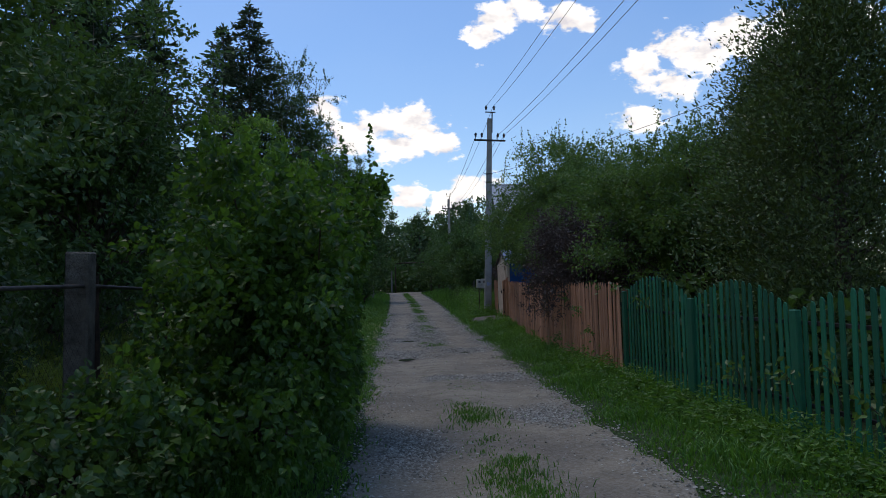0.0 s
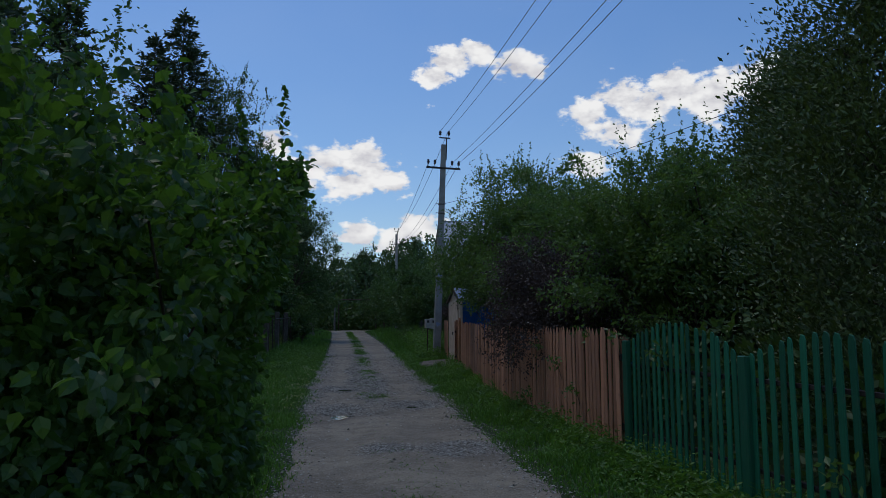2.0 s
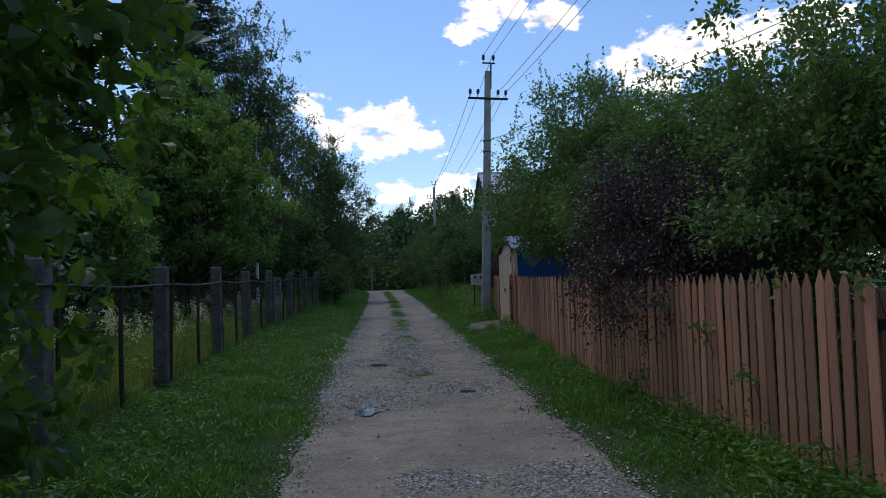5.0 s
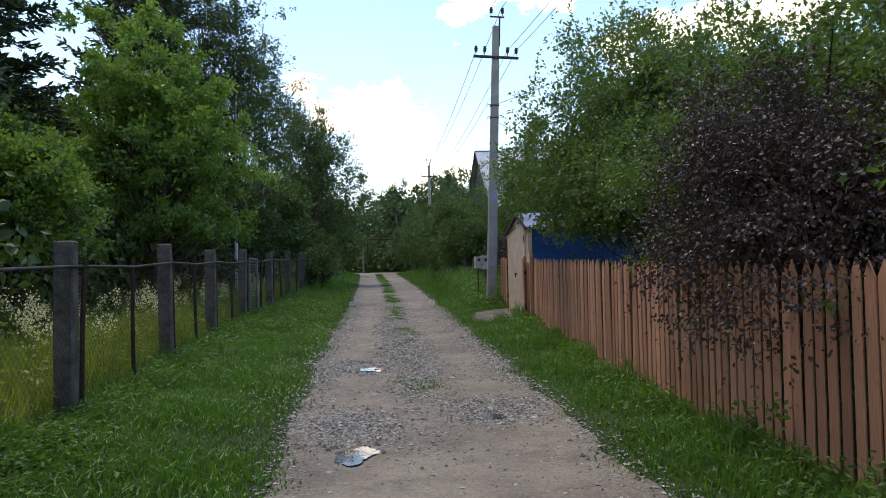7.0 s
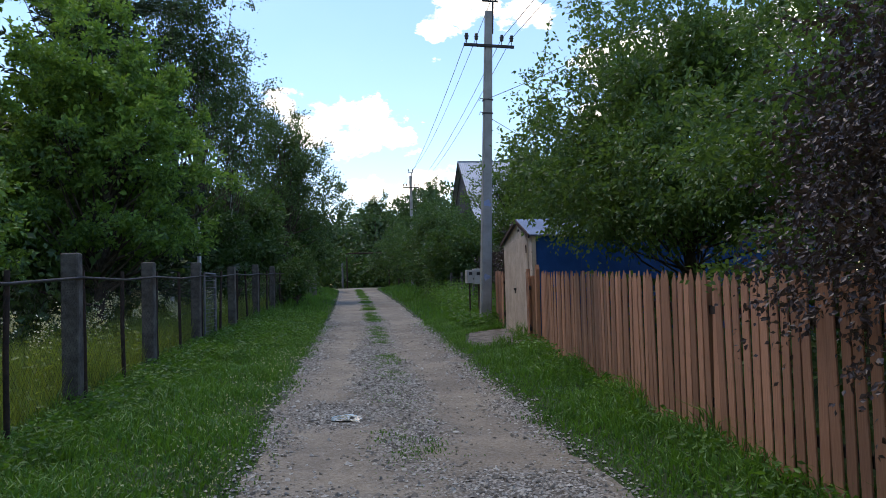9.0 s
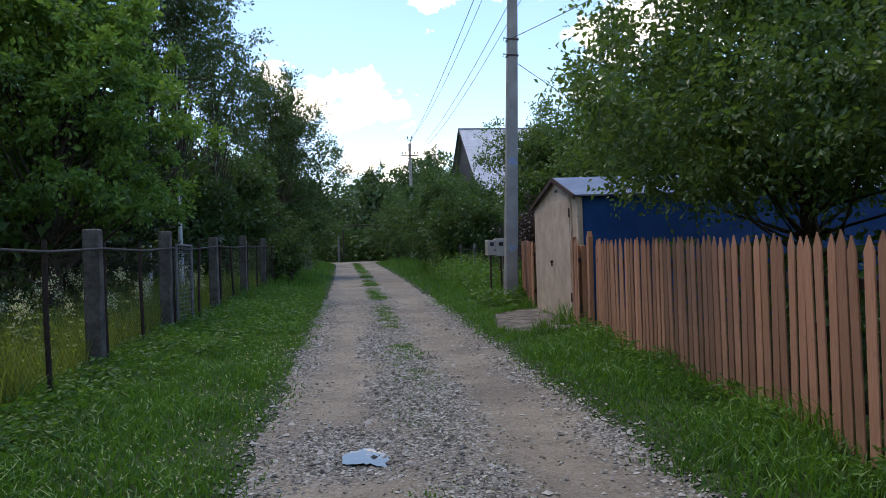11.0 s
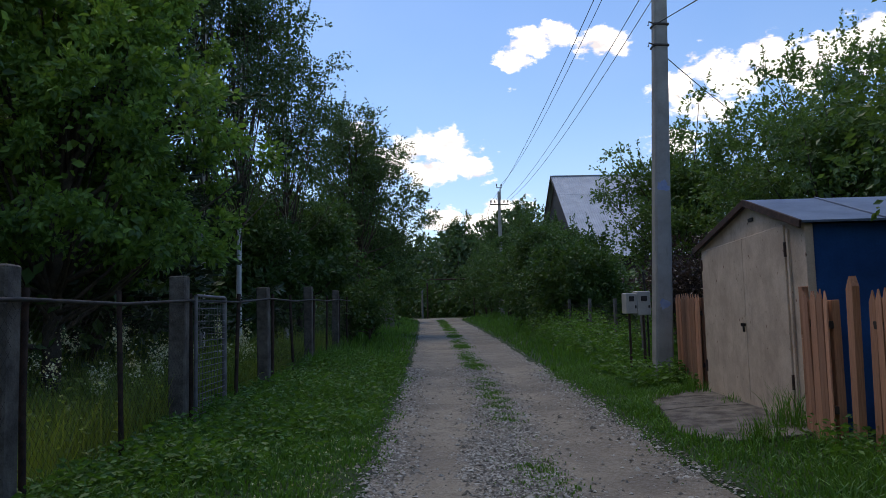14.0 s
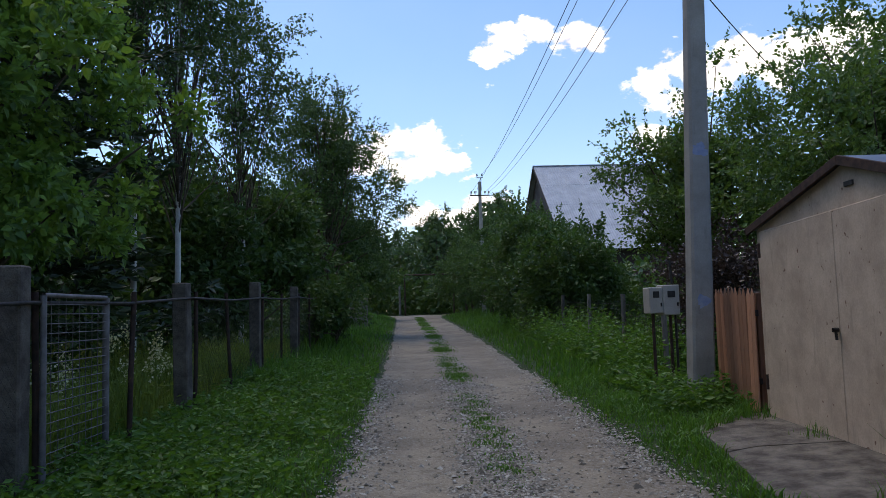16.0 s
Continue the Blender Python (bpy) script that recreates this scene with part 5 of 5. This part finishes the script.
# ---- planting ----
def build_trees():
    by_road = lambda p: p[:, 0] < road_left(p[:, 1]) + 0.02 + 0.33 * np.clip(p[:, 2] - 1.5, 0, 1.1)
    broadleaf("lilac_bush", "large broad-leaved bush leaning over the verge", "bush", (-1.0, 7.1), 2.5, (1.0, 2.2, 1.3), 0.1, LILAC, n_clumps=320, per=88, size=0.078, spread=0.33,
              ratio=0.75, droop=0.9, seed=2, trunk=0.05, stems=6, shoots=3, core=0, lump=0.36, shell=0.4, wide=True, keep=by_road, extra=((-0.75, 0.05), (7.7, 9.0), (1.3, 2.6), 40), skirt=60)
    # tall shrub added behind the fence to keep sky light off the verge
    broadleaf("roadside_shrub", "dark leafy shrub added against the old fence to block sky light", "bush", (-3.9, 5.6), 3.4, (1.15, 2.4, 1.7), 0.1, DARKLEAF, n_clumps=150, per=99, size=0.095, spread=0.4, ratio=0.7, droop=0.8, seed=3, trunk=0.04, stems=4, wide=True)
    broadleaf("low_shrub", "low leafy shrub on the verge below the bush", "bush", (-1.8, 4.3), 0.85, (0.55, 1.4, 0.45), 0.02, DARKLEAF, n_clumps=60, per=88, size=0.07, spread=0.25, ratio=0.7, droop=0.8, seed=107, trunk=0.02, stems=4, wide=True, core=0)
    # extra shrub out of view, added only to darken the start of the verge
    broadleaf("roadside_shrub", "unseen dark shrub added by the old fence to shade the verge", "bush", (-3.6, 2.2), 2.6, (1.0, 2.0, 1.3), 0.05, DARKLEAF, n_clumps=110, per=99, size=0.09, spread=0.4, ratio=0.7, droop=0.8, seed=103, trunk=0.04, stems=4, wide=True)
    broadleaf("woodland_tree", "tall dense dark tree behind the fence", "tree", (-6.0, 8.2), 8.5, (2.3, 3.2, 3.9), 0.6, DARKLEAF, n_clumps=380, per=110, size=0.13, spread=0.6, seed=4, trunk=0.16, droop=0.6)
    broadleaf("woodland_tree", "dense dark tree behind the fence", "tree", (-5.4, 14.5), 7.0, (2.0, 2.6, 3.2), 0.6, DARKLEAF, n_clumps=300, per=110, size=0.13, spread=0.6, seed=5, trunk=0.14, droop=0.6)
    conifer("pine_tree", "tall dark pine with spreading boughs", (-7.2, 17.0), 13.5, 2.8, 6, 2.0, needle=0.2)
    conifer("spruce_tree", "tall dark spruce standing above the bushes", (-5.8, 34.0), 14.2, 3.1, 7, 1.5, needle=0.2)
    for k, (x, y, h, r) in enumerate([(-7.6, 37.0, 14.2, 2.8), (-12.4, 33.5, 14.5, 3.0)]):
        conifer("pine_tree", "tall dark pine at the back of the meadow", (x, y), h, r, 110 + k, 2.0, needle=0.24, density=0.75, sweep=0.5, group="pines behind the meadow")
    conifer("spruce_tree", "tall dark spruce behind the oak", (-9.0, 30.0), 13.0, 2.8, 8, 1.5, needle=0.22)
    broadleaf("oak_tree", "young oak with bright green shoots behind the fence", "tree", (-4.8, 30.2), 8.0, (2.65, 2.4, 3.4), 1.1, OAK, n_clumps=240, per=165, wide=True, size=0.125, spread=0.33, ratio=0.6, droop=0.1, seed=9, trunk=0.15, lump=0.5, core=1500, skirt=60)
    broadleaf("oak_sapling", "low oak branches beside the meadow", "tree", (-6.3, 25.5), 4.6, (1.7, 2.0, 2.0), 0.7, OAK, n_clumps=120, per=132, wide=True, size=0.12, spread=0.36, ratio=0.6, droop=0.1, seed=10, trunk=0.09)
    for k, (x, y, h, r) in enumerate([(-4.05, 38.3, 13.0, 1.9), (-4.9, 38.0, 15.0, 2.1), (-3.6, 42.5, 10.5, 1.8)]):
        broadleaf("birch_tree", "slender birch with white trunk and drooping twigs", "tree", (x, y), h, (r, r, h * 0.36), h * 0.26, BIRCH, BIRCH_BARK, n_clumps=170, per=85, size=0.1, spread=0.55, ratio=0.75,
                  droop=1.4, core=0, seed=12 + k, trunk=0.075, shoots=14, lump=0.4, shell=0.4, group="birches")
    broadleaf("willow_tree", "tall airy willow rising above the hedge", "tree", (-2.1, 52.0), 10.8, (2.7, 2.6, 4.2), 1.8, BIRCH, n_clumps=260, per=120, size=0.17, spread=0.6, ratio=0.4, droop=0.2, core=250, seed=16, trunk=0.16, shoots=40, lump=0.3)
    for k, (x, y, h, r) in enumerate([(-6.5, 45.5, 6.5, 2.3), (-3.8, 46.5, 6.0, 2.0), (-3.0, 60.0, 7.5, 2.4), (-2.2, 70.0, 7.0, 2.4), (-8.8, 22.5, 8.0, 2.6), (-9.3, 27.0, 7.0, 2.4), (-9.8, 34.0, 7.0, 2.6), (-4.6, 41.0, 4.5, 1.6)]):
        broadleaf("woodland_tree", "dense dark green tree at the wood's edge", "tree", (x, y), h, (r, r, h * 0.42), h * 0.12, DARKLEAF, n_clumps=190, per=77, size=0.22, spread=0.65, seed=20 + k, trunk=0.12, droop=0.5, group="woodland edge")
    broadleaf("verge_shrub", "leafy green shrub growing through the fence", "bush", (-1.35, 43.0), 2.4, (0.9, 1.6, 1.0), 0.1, DARKLEAF, n_clumps=60, per=90, size=0.13, spread=0.4, ratio=0.6, seed=30, trunk=0.04, stems=4)
    # right-hand gardens
    thuja("thuja_tree", "dense tall thuja behind the green fence", (7.5, 13.1), 5.5, 1.6, 40, 60000, 0.09)
    thuja("thuja_tree", "dense spreading thuja hanging over the green fence", (5.7, 8.9), 5.2, 1.65, 41, 70000, 0.066)
    low = lambda p: (p[:, 2] > 1.25) | (p[:, 0] > 3.75)
    broadleaf("apple_tree", "bushy apple tree with upright shoots over the fence", "tree", (5.5, 13.4), 4.1, (1.9, 1.8, 1.6), 0.9, APPLE, n_clumps=250, per=187, size=0.075, spread=0.36, core=4500, seed=43, trunk=0.1, stems=2, shoots=26, keep=low)
    broadleaf("apple_tree", "bushy cherry tree reaching over the picket fence", "tree", (5.8, 17.6), 4.4, (2.0, 2.1, 1.7), 1.0, APPLE, n_clumps=270, per=187, size=0.075, spread=0.36, core=4500, seed=44, trunk=0.11, stems=2, shoots=34, keep=low)
    broadleaf("purple_plum", "dark purple-leaved plum bush drooping over the fence", "bush", (4.1, 15.2), 2.85, (1.15, 1.9, 1.15), 0.62, PURPLE, n_clumps=300, per=165, size=0.047, spread=0.33, core=4500, ratio=0.65, droop=0.9, seed=45, trunk=0.05, stems=4)
    broadleaf("apple_tree", "wide old apple tree with branches over the garage side", "tree", (6.1, 22.9), 6.0, (2.8, 2.3, 2.15), 1.6, APPLE, n_clumps=290, per=154, size=0.092, spread=0.44, core=3000, seed=46, trunk=0.13, shoots=24, skirt=80, limb=0.55, extra=((4.15, 7.4), (20.2, 25.2), (2.05, 3.5), 200))
    broadleaf("apple_tree", "leafy garden tree behind the picket fence", "tree", (8.2, 19.0), 5.0, (2.0, 2.2, 1.9), 1.0, APPLE, n_clumps=220, per=132, size=0.1, spread=0.45, core=3000, seed=47, trunk=0.12, shoots=20)
    for k, (x, y, h, r) in enumerate([(7.5, 38.3, 6.2, 2.0), (8.6, 33.6, 6.4, 2.3), (11.5, 35.5, 7.6, 2.8), (15.0, 30.0, 8.0, 3.0), (12.5, 24.0, 6.5, 2.6)]):
        broadleaf("garden_tree", "full green garden tree behind the garage", "tree", (x, y), h, (r, r, h * 0.4), h * 0.14, APPLE, n_clumps=240, per=121, size=0.11, spread=0.48, core=3000, seed=50 + k, trunk=0.12, shoots=24, group="trees behind the garage")
    broadleaf("purple_bush", "dark reddish bush behind the utility pole", "bush", (5.9, 34.2), 2.6, (0.9, 1.4, 1.15), 0.1, PURPLE, n_clumps=70, per=90, size=0.09, spread=0.35, ratio=0.6, seed=60, trunk=0.04, stems=4)
    for k, (x, y, h, r) in enumerate([(6.0, 45.0, 3.5, 1.7), (5.8, 50.5, 4.3, 1.9), (6.8, 57.0, 5.4, 2.3), (6.4, 66.5, 5.6, 2.4), (5.8, 75.0, 6.5, 2.6), (9.6, 60.0, 5.4, 2.6)]):
        broadleaf("hedge_bush", "dark green bush lining the lane", "bush", (x, y), h, (r, r * 1.2, h * 0.46), 0.1, DARKLEAF, n_clumps=190, per=88, size=0.17, spread=0.5, seed=62 + k, trunk=0.05, stems=4, shoots=8, group="bushes along the lane")
    for k, (x, y, h) in enumerate([(7.5, 84, 9), (10, 90, 10.5), (4.8, 92, 10)]):
        broadleaf("birch_tree", "tall thin birch far down the lane", "tree", (x, y), h, (1.6, 1.6, h * 0.4), h * 0.18, BIRCH, BIRCH_BARK, n_clumps=90, per=60, size=0.2, spread=0.6, seed=80 + k, trunk=0.08, shoots=10, group="birches")


def build_far_woods():
    rng = np.random.default_rng(90)
    pos, direct, size, limbs = [], [], [], []
    for k in range(245):
        a = rng.uniform(-75, 75) if k < 130 else rng.uniform(-22, 26)
        y = 88 + rng.uniform(0, 45) + abs(a) * 0.1
        if abs(a) > 22 and rng.uniform() < 0.5:
            y = rng.uniform(25, 90)
        x = a + (1.5 if abs(a) < 3 else 0)
        tall = rng.uniform(7, 12.5) * (1.15 if y > 105 else 0.9)
        spruce = rng.uniform() < 0.14
        if abs(a) < 9:
            tall *= 0.74
        if k >= 185:
            a = rng.uniform(-16, 14)
            x, y = a, 86 + rng.uniform(0, 26)
            tall = rng.uniform(0.8, 1.0) * (7.6 if a < 3.0 else 9.0)
            spruce = rng.uniform() < 0.12
        z = float(rise(y))
        m = 600
        hh = rng.uniform(0.04, 1, m)
        if spruce:
            rr = 2.9 * (1 - hh) ** 0.8 * rng.uniform(0.4, 1.05, m) + 0.05
        else:
            rr = 2.6 * np.sin(np.pi * np.clip(hh * 0.92 + 0.06, 0, 1)) ** 0.6 * rng.uniform(0.35, 1.1, m) * (1 + 0.25 * np.sin(hh * 17 + k))
        an = rng.uniform(0, 6.28, m)
        pos.append(np.stack([x + rr * np.cos(an), y + rr * np.sin(an), z + hh * tall * (1.15 if spruce else 1)], 1))
        direct.append(rng.standard_normal((m, 3)) + np.array([[0, 0, -0.3]]))
        size.append(rng.uniform(0.28, 0.65, m))
        limbs.append((np.array([[x, y, z], [x, y, z + tall * 0.9]]), np.array([0.14, 0.03])))
    v, f = leaves(np.concatenate(pos), np.concatenate(direct), np.concatenate(size), rng, 0.6)
    woods = thing("far_woods", "mixed dark forest closing the end of the lane", "forest", kind="stuff")
    part("far_trunks", tubes("far_trunks", limbs, BARK, 5), woods, kind="stuff")
    part("far_crowns", poly_mesh("far_crowns", v, f, FARLEAF), woods, kind="stuff")


def build_undergrowth():
    rng = np.random.default_rng(97)
    n = 36000
    y = rng.uniform(-4, 74, n)
    x = -5.2 - rng.uniform(0, 1, n) * 6 + 0.02 * y
    top = 2.6 + 0.9 * soft_noise(x, y, 0.7, 3) + np.interp(x, [-11, -6], [3.6, 0])
    left = np.stack([x, y, ground_height(x, y) + rng.uniform(0.02, 1, n) * top], 1)
    n = 16000
    y = rng.uniform(-4, 25.5, n)
    x = fence_x(y) + 0.75 + rng.uniform(0, 1, n) ** 1.5 * 5
    right = np.stack([x, y, ground_height(x, y) + rng.uniform(0.02, 1, n) * (1.35 + 0.3 * soft_noise(x, y, 0.9, 4))], 1)
    n = 26000
    x = rng.uniform(-40, 45, n)
    y = 81.5 + rng.uniform(0, 7, n) + 2.5 * (np.abs(x - 2) < 3.5)
    end = np.stack([x, y, ground_height(x, y) + rng.uniform(0.02, 1, n) ** 1.2 * (3.6 + 1.3 * soft_noise(x, y, 0.35, 5))], 1)
    n = 9000
    y = rng.uniform(33, 80, n)
    x = 8.2 + rng.uniform(0, 1, n) * 4 - 0.02 * (y - 33)
    far = np.stack([x, y, ground_height(x, y) + rng.uniform(0.02, 1, n) * (2.2 + 0.6 * soft_noise(x, y, 0.6, 6))], 1)
    n = 9000
    y = rng.uniform(2, 60, n)
    x = -11 - rng.uniform(0, 5, n)
    back = np.stack([x, y, ground_height(x, y) + rng.uniform(0.02, 1, n) * (7.5 + 1.6 * soft_noise(x, y, 0.4, 7))], 1)
    pos = np.concatenate([left, right, end, far, back])
    size = np.concatenate([rng.uniform(0.14, 0.3, len(left)), rng.uniform(0.1, 0.2, len(right)), rng.uniform(0.3, 0.6, len(end)), rng.uniform(0.2, 0.4, len(far)), rng.uniform(0.35, 0.75, len(back))])
    v, f = leaves(pos, rng.standard_normal((len(pos), 3)) + np.array([[0, 0, -0.3]]), size, rng, 0.6)
    thing("undergrowth", "tangled dark green undergrowth below the trees", "bushes", me=poly_mesh("undergrowth", v, f, DARKLEAF), kind="stuff")


def build_sprigs():
    """Shoots that poke through the fences, and tufts by the garage."""
    rng = np.random.default_rng(99)
    spots = [(3.42, 13.05, 0.95, 0.1), (3.43, 12.3, 0.62, 0.09), (3.42, 14.6, 0.35, 0.14), (3.43, 11.4, 0.3, 0.12), (3.38, 9.6, 1.2, 0.1), (3.36, 7.0, 0.55, 0.12), (3.36, 6.1, 0.62, 0.14), (3.37, 5.5, 0.75, 0.12),
             (3.45, 14.0, 1.15, 0.12), (3.47, 11.9, 1.42, 0.12), (3.5, 10.9, 1.38, 0.1), (3.38, 5.0, 0.5, 0.12), (3.46, 12.8, 0.2, 0.12), (3.45, 15.0, 0.25, 0.12)]
    for x, y, h, r in spots:
        z = float(ground_height(np.array(x), np.array(y)))
        g = thing("fence_sprig", "small leafy shoot poking through the picket fence", "shoot", pose(x, y, z), group="shoots through the fences")
        m = 26
        pos = rng.normal(0, r * 0.55, (m, 3)) + np.array([[-0.04, 0, h]])
        v, f = leaves(pos, rng.standard_normal((m, 3)) + np.array([[-0.6, 0, -0.6]]), rng.uniform(0.05, 0.085, m), rng, 0.55)
        part("foliage", poly_mesh("foliage", v, f, APPLE), g, kind="stuff")
        part("stem", tubes("stem", [(np.array([[0.08, 0, max(h - 0.3, 0)], [0.02, 0.01, h * 0.95], [-0.05, 0, h + 0.03]]), 0.004)], BARK, 4), g)
    for x, y, n, hh in ((4.22, 27.02, 150, 0.55), (4.45, 28.95, 60, 0.16), (3.75, 26.62, 120, 0.3), (4.48, 30.1, 60, 0.2), (3.45, 29.6, 90, 0.25), (4.2, 31.1, 120, 0.3)):
        px, py = x + rng.normal(0, 0.1, n), y + rng.normal(0, 0.12, n)
        v, f = blades(px, py, ground_height(px, py) + 0.0, rng.uniform(0.4, 1.1, n) * hh, rng.uniform(0.006, 0.012, n), rng, 0.55)
        thing("grass_tuft", "tuft of long grass beside the concrete apron", "grass", me=poly_mesh("grass_tuft", v, f, GRASS), group="tufts by the garage", kind="stuff")


def build_weeds():
    rng = np.random.default_rng(95)
    # broad-leaved weeds along the fences
    n = 7500
    y = np.where(rng.uniform(0, 1, n) < 0.45, rng.uniform(25, 37, n), rng.uniform(-1, 25, n))
    right = rng.uniform(0, 1, n) < np.where(y < 12, 0.55, 0.14)
    x = np.where(right, fence_x(y) - np.abs(rng.normal(0.12, 0.22, n)) - 0.03, left_fence_x(y) + 0.05 + np.abs(rng.normal(0, 1, n)) * np.interp(y, [12, 16, 24, 28], [0.6, 0.25, 0.3, 0.9]))
    ok = np.where(right, x > road_right(y) + 0.15, x < road_left(y) - 0.1) & ~((x > 3.0) & (y > 26.2))
    x, y = x[ok], y[ok]
    n = len(x)
    per = 12
    h = rng.uniform(0.05, 0.22, n) * np.interp(y, [18, 28], [1, 1.7])
    cx, cy, ch = np.repeat(x, per), np.repeat(y, per), np.repeat(h, per)
    a = rng.uniform(0, 6.28, n * per)
    r = rng.uniform(0, 0.1, n * per)
    pos = np.stack([cx + r * np.cos(a), cy + r * np.sin(a), ground_height(cx, cy) + ch * rng.uniform(0.1, 1, n * per)], 1)
    direct = np.stack([np.cos(a), np.sin(a), rng.uniform(-0.3, 0.5, n * per)], 1)
    v, f = leaves(pos, direct, rng.uniform(0.03, 0.08, n * per) * np.interp(cy, [18, 26], [1, 1.15]), rng, 0.5)
    thing("verge_weeds", "broad-leaved weeds and nettles along the fences", "weeds", me=poly_mesh("verge_weeds", v, f, WEED), kind="stuff")
    m = 1000
    y = np.concatenate([rng.uniform(32.6, 47, 620), rng.uniform(30.5, 33.6, 140), rng.uniform(2, 13.5, 240)])
    x = np.concatenate([rng.uniform(3.95, 5.6, 620) + 0.03 * (y[:620] - 33), rng.uniform(3.65, 4.6, 140), fence_x(y[760:]) - 0.1 - np.abs(rng.normal(0, 0.2, 240))])
    hgt = np.concatenate([rng.uniform(0.4, 1.15, 620), rng.uniform(0.12, 0.5, 140), rng.uniform(0.12, 0.42, 240)])
    cx, cy, ch = np.repeat(x, 26), np.repeat(y, 26), np.repeat(hgt, 26)
    a = rng.uniform(0, 6.28, m * 26)
    k = rng.uniform(0.05, 1, m * 26)
    pos = np.stack([cx + 0.04 * np.cos(a), cy + 0.04 * np.sin(a), ground_height(cx, cy) + ch * k], 1)
    v, f = leaves(pos, np.stack([np.cos(a), np.sin(a), rng.uniform(-0.6, 0.5, m * 26)], 1), rng.uniform(0.07, 0.16, m * 26) * (1.2 - 0.6 * k) * np.where(cy < 20, 0.62, 1), rng, 0.4)
    thing("nettles", "tall bright green nettles along the garden fence", "weeds", me=poly_mesh("nettles", v, f, WEED), kind="stuff")
    m = 900
    y = rng.uniform(9, 36, m)
    x = left_fence_x(y) - 0.08 - 3.2 * rng.uniform(0, 1, m) ** 1.4
    hgt = rng.uniform(0.2, 0.85, m)
    cx, cy, ch = np.repeat(x, 20), np.repeat(y, 20), np.repeat(hgt, 20)
    a = rng.uniform(0, 6.28, m * 20)
    k = rng.uniform(0.1, 1, m * 20)
    pos = np.stack([cx + 0.06 * np.cos(a), cy + 0.06 * np.sin(a), ground_height(cx, cy) + ch * k], 1)
    v, f = leaves(pos, np.stack([np.cos(a), np.sin(a), rng.uniform(-0.4, 0.6, m * 20)], 1), rng.uniform(0.05, 0.11, m * 20), rng, 0.42)
    thing("meadow_herbs", "leafy wild herbs among the tall meadow grass", "weeds", me=poly_mesh("meadow_herbs", v, f, MEADOW), kind="stuff")
    # cream flower heads in the meadow and clover in the verge
    n = 85
    y = rng.uniform(13, 32, n)
    x = left_fence_x(y) - 0.2 - rng.uniform(0, 2.4, n)
    per = 64
    hz = rng.uniform(0.65, 1.1, n)
    g = rng.normal(0, 1, (n * per, 3)) * np.array([[0.045, 0.045, 0.075]])
    pos = np.repeat(np.stack([x, y, ground_height(x, y) + hz], 1), per, 0) + g
    v1, f1 = leaves(pos, rng.standard_normal((n * per, 3)), rng.uniform(0.018, 0.04, n * per), rng, 0.9)
    m = 380
    y = rng.uniform(16, 27, m)
    x = road_left(y) - 0.05 - np.abs(rng.normal(0, 0.4, m))
    pos = np.stack([x, y, ground_height(x, y) + rng.uniform(0.05, 0.11, m)], 1)
    pos = np.repeat(pos, 5, 0) + rng.normal(0, 0.005, (m * 5, 3))
    v2, f2 = leaves(pos, rng.standard_normal((m * 5, 3)), rng.uniform(0.008, 0.014, m * 5), rng, 0.9)
    v, f = joined([(v1, f1), (v2, f2)])
    thing("wild_flowers", "cream meadow flower heads and small white clover", "flowers", me=poly_mesh("wild_flowers", v, f, FLOWER), kind="stuff")
    stems = [(np.array([[a, b, 0], [a, b, 0.9]]) + np.array([[0, 0, float(ground_height(np.array(a), np.array(b)))]]), 0.004) for a, b in zip(left_fence_x(np.linspace(13, 34, 80)) - rng.uniform(0.2, 2.6, 80), np.linspace(13, 34, 80))]
    thing("flower_stems", "thin green stems of tall meadow flowers", "flowers", me=tubes("flower_stems", stems, MEADOW, 3), kind="stuff")


build_ground()
build_puddles()
build_garage()
build_house()
build_power_line()
build_trees()
build_far_woods()
build_undergrowth()
build_weeds()
build_sprigs()
build_grass()
build_gravel()
build_far_fence()
build_wire_fence()
build_orange_fence()
build_green_fence()
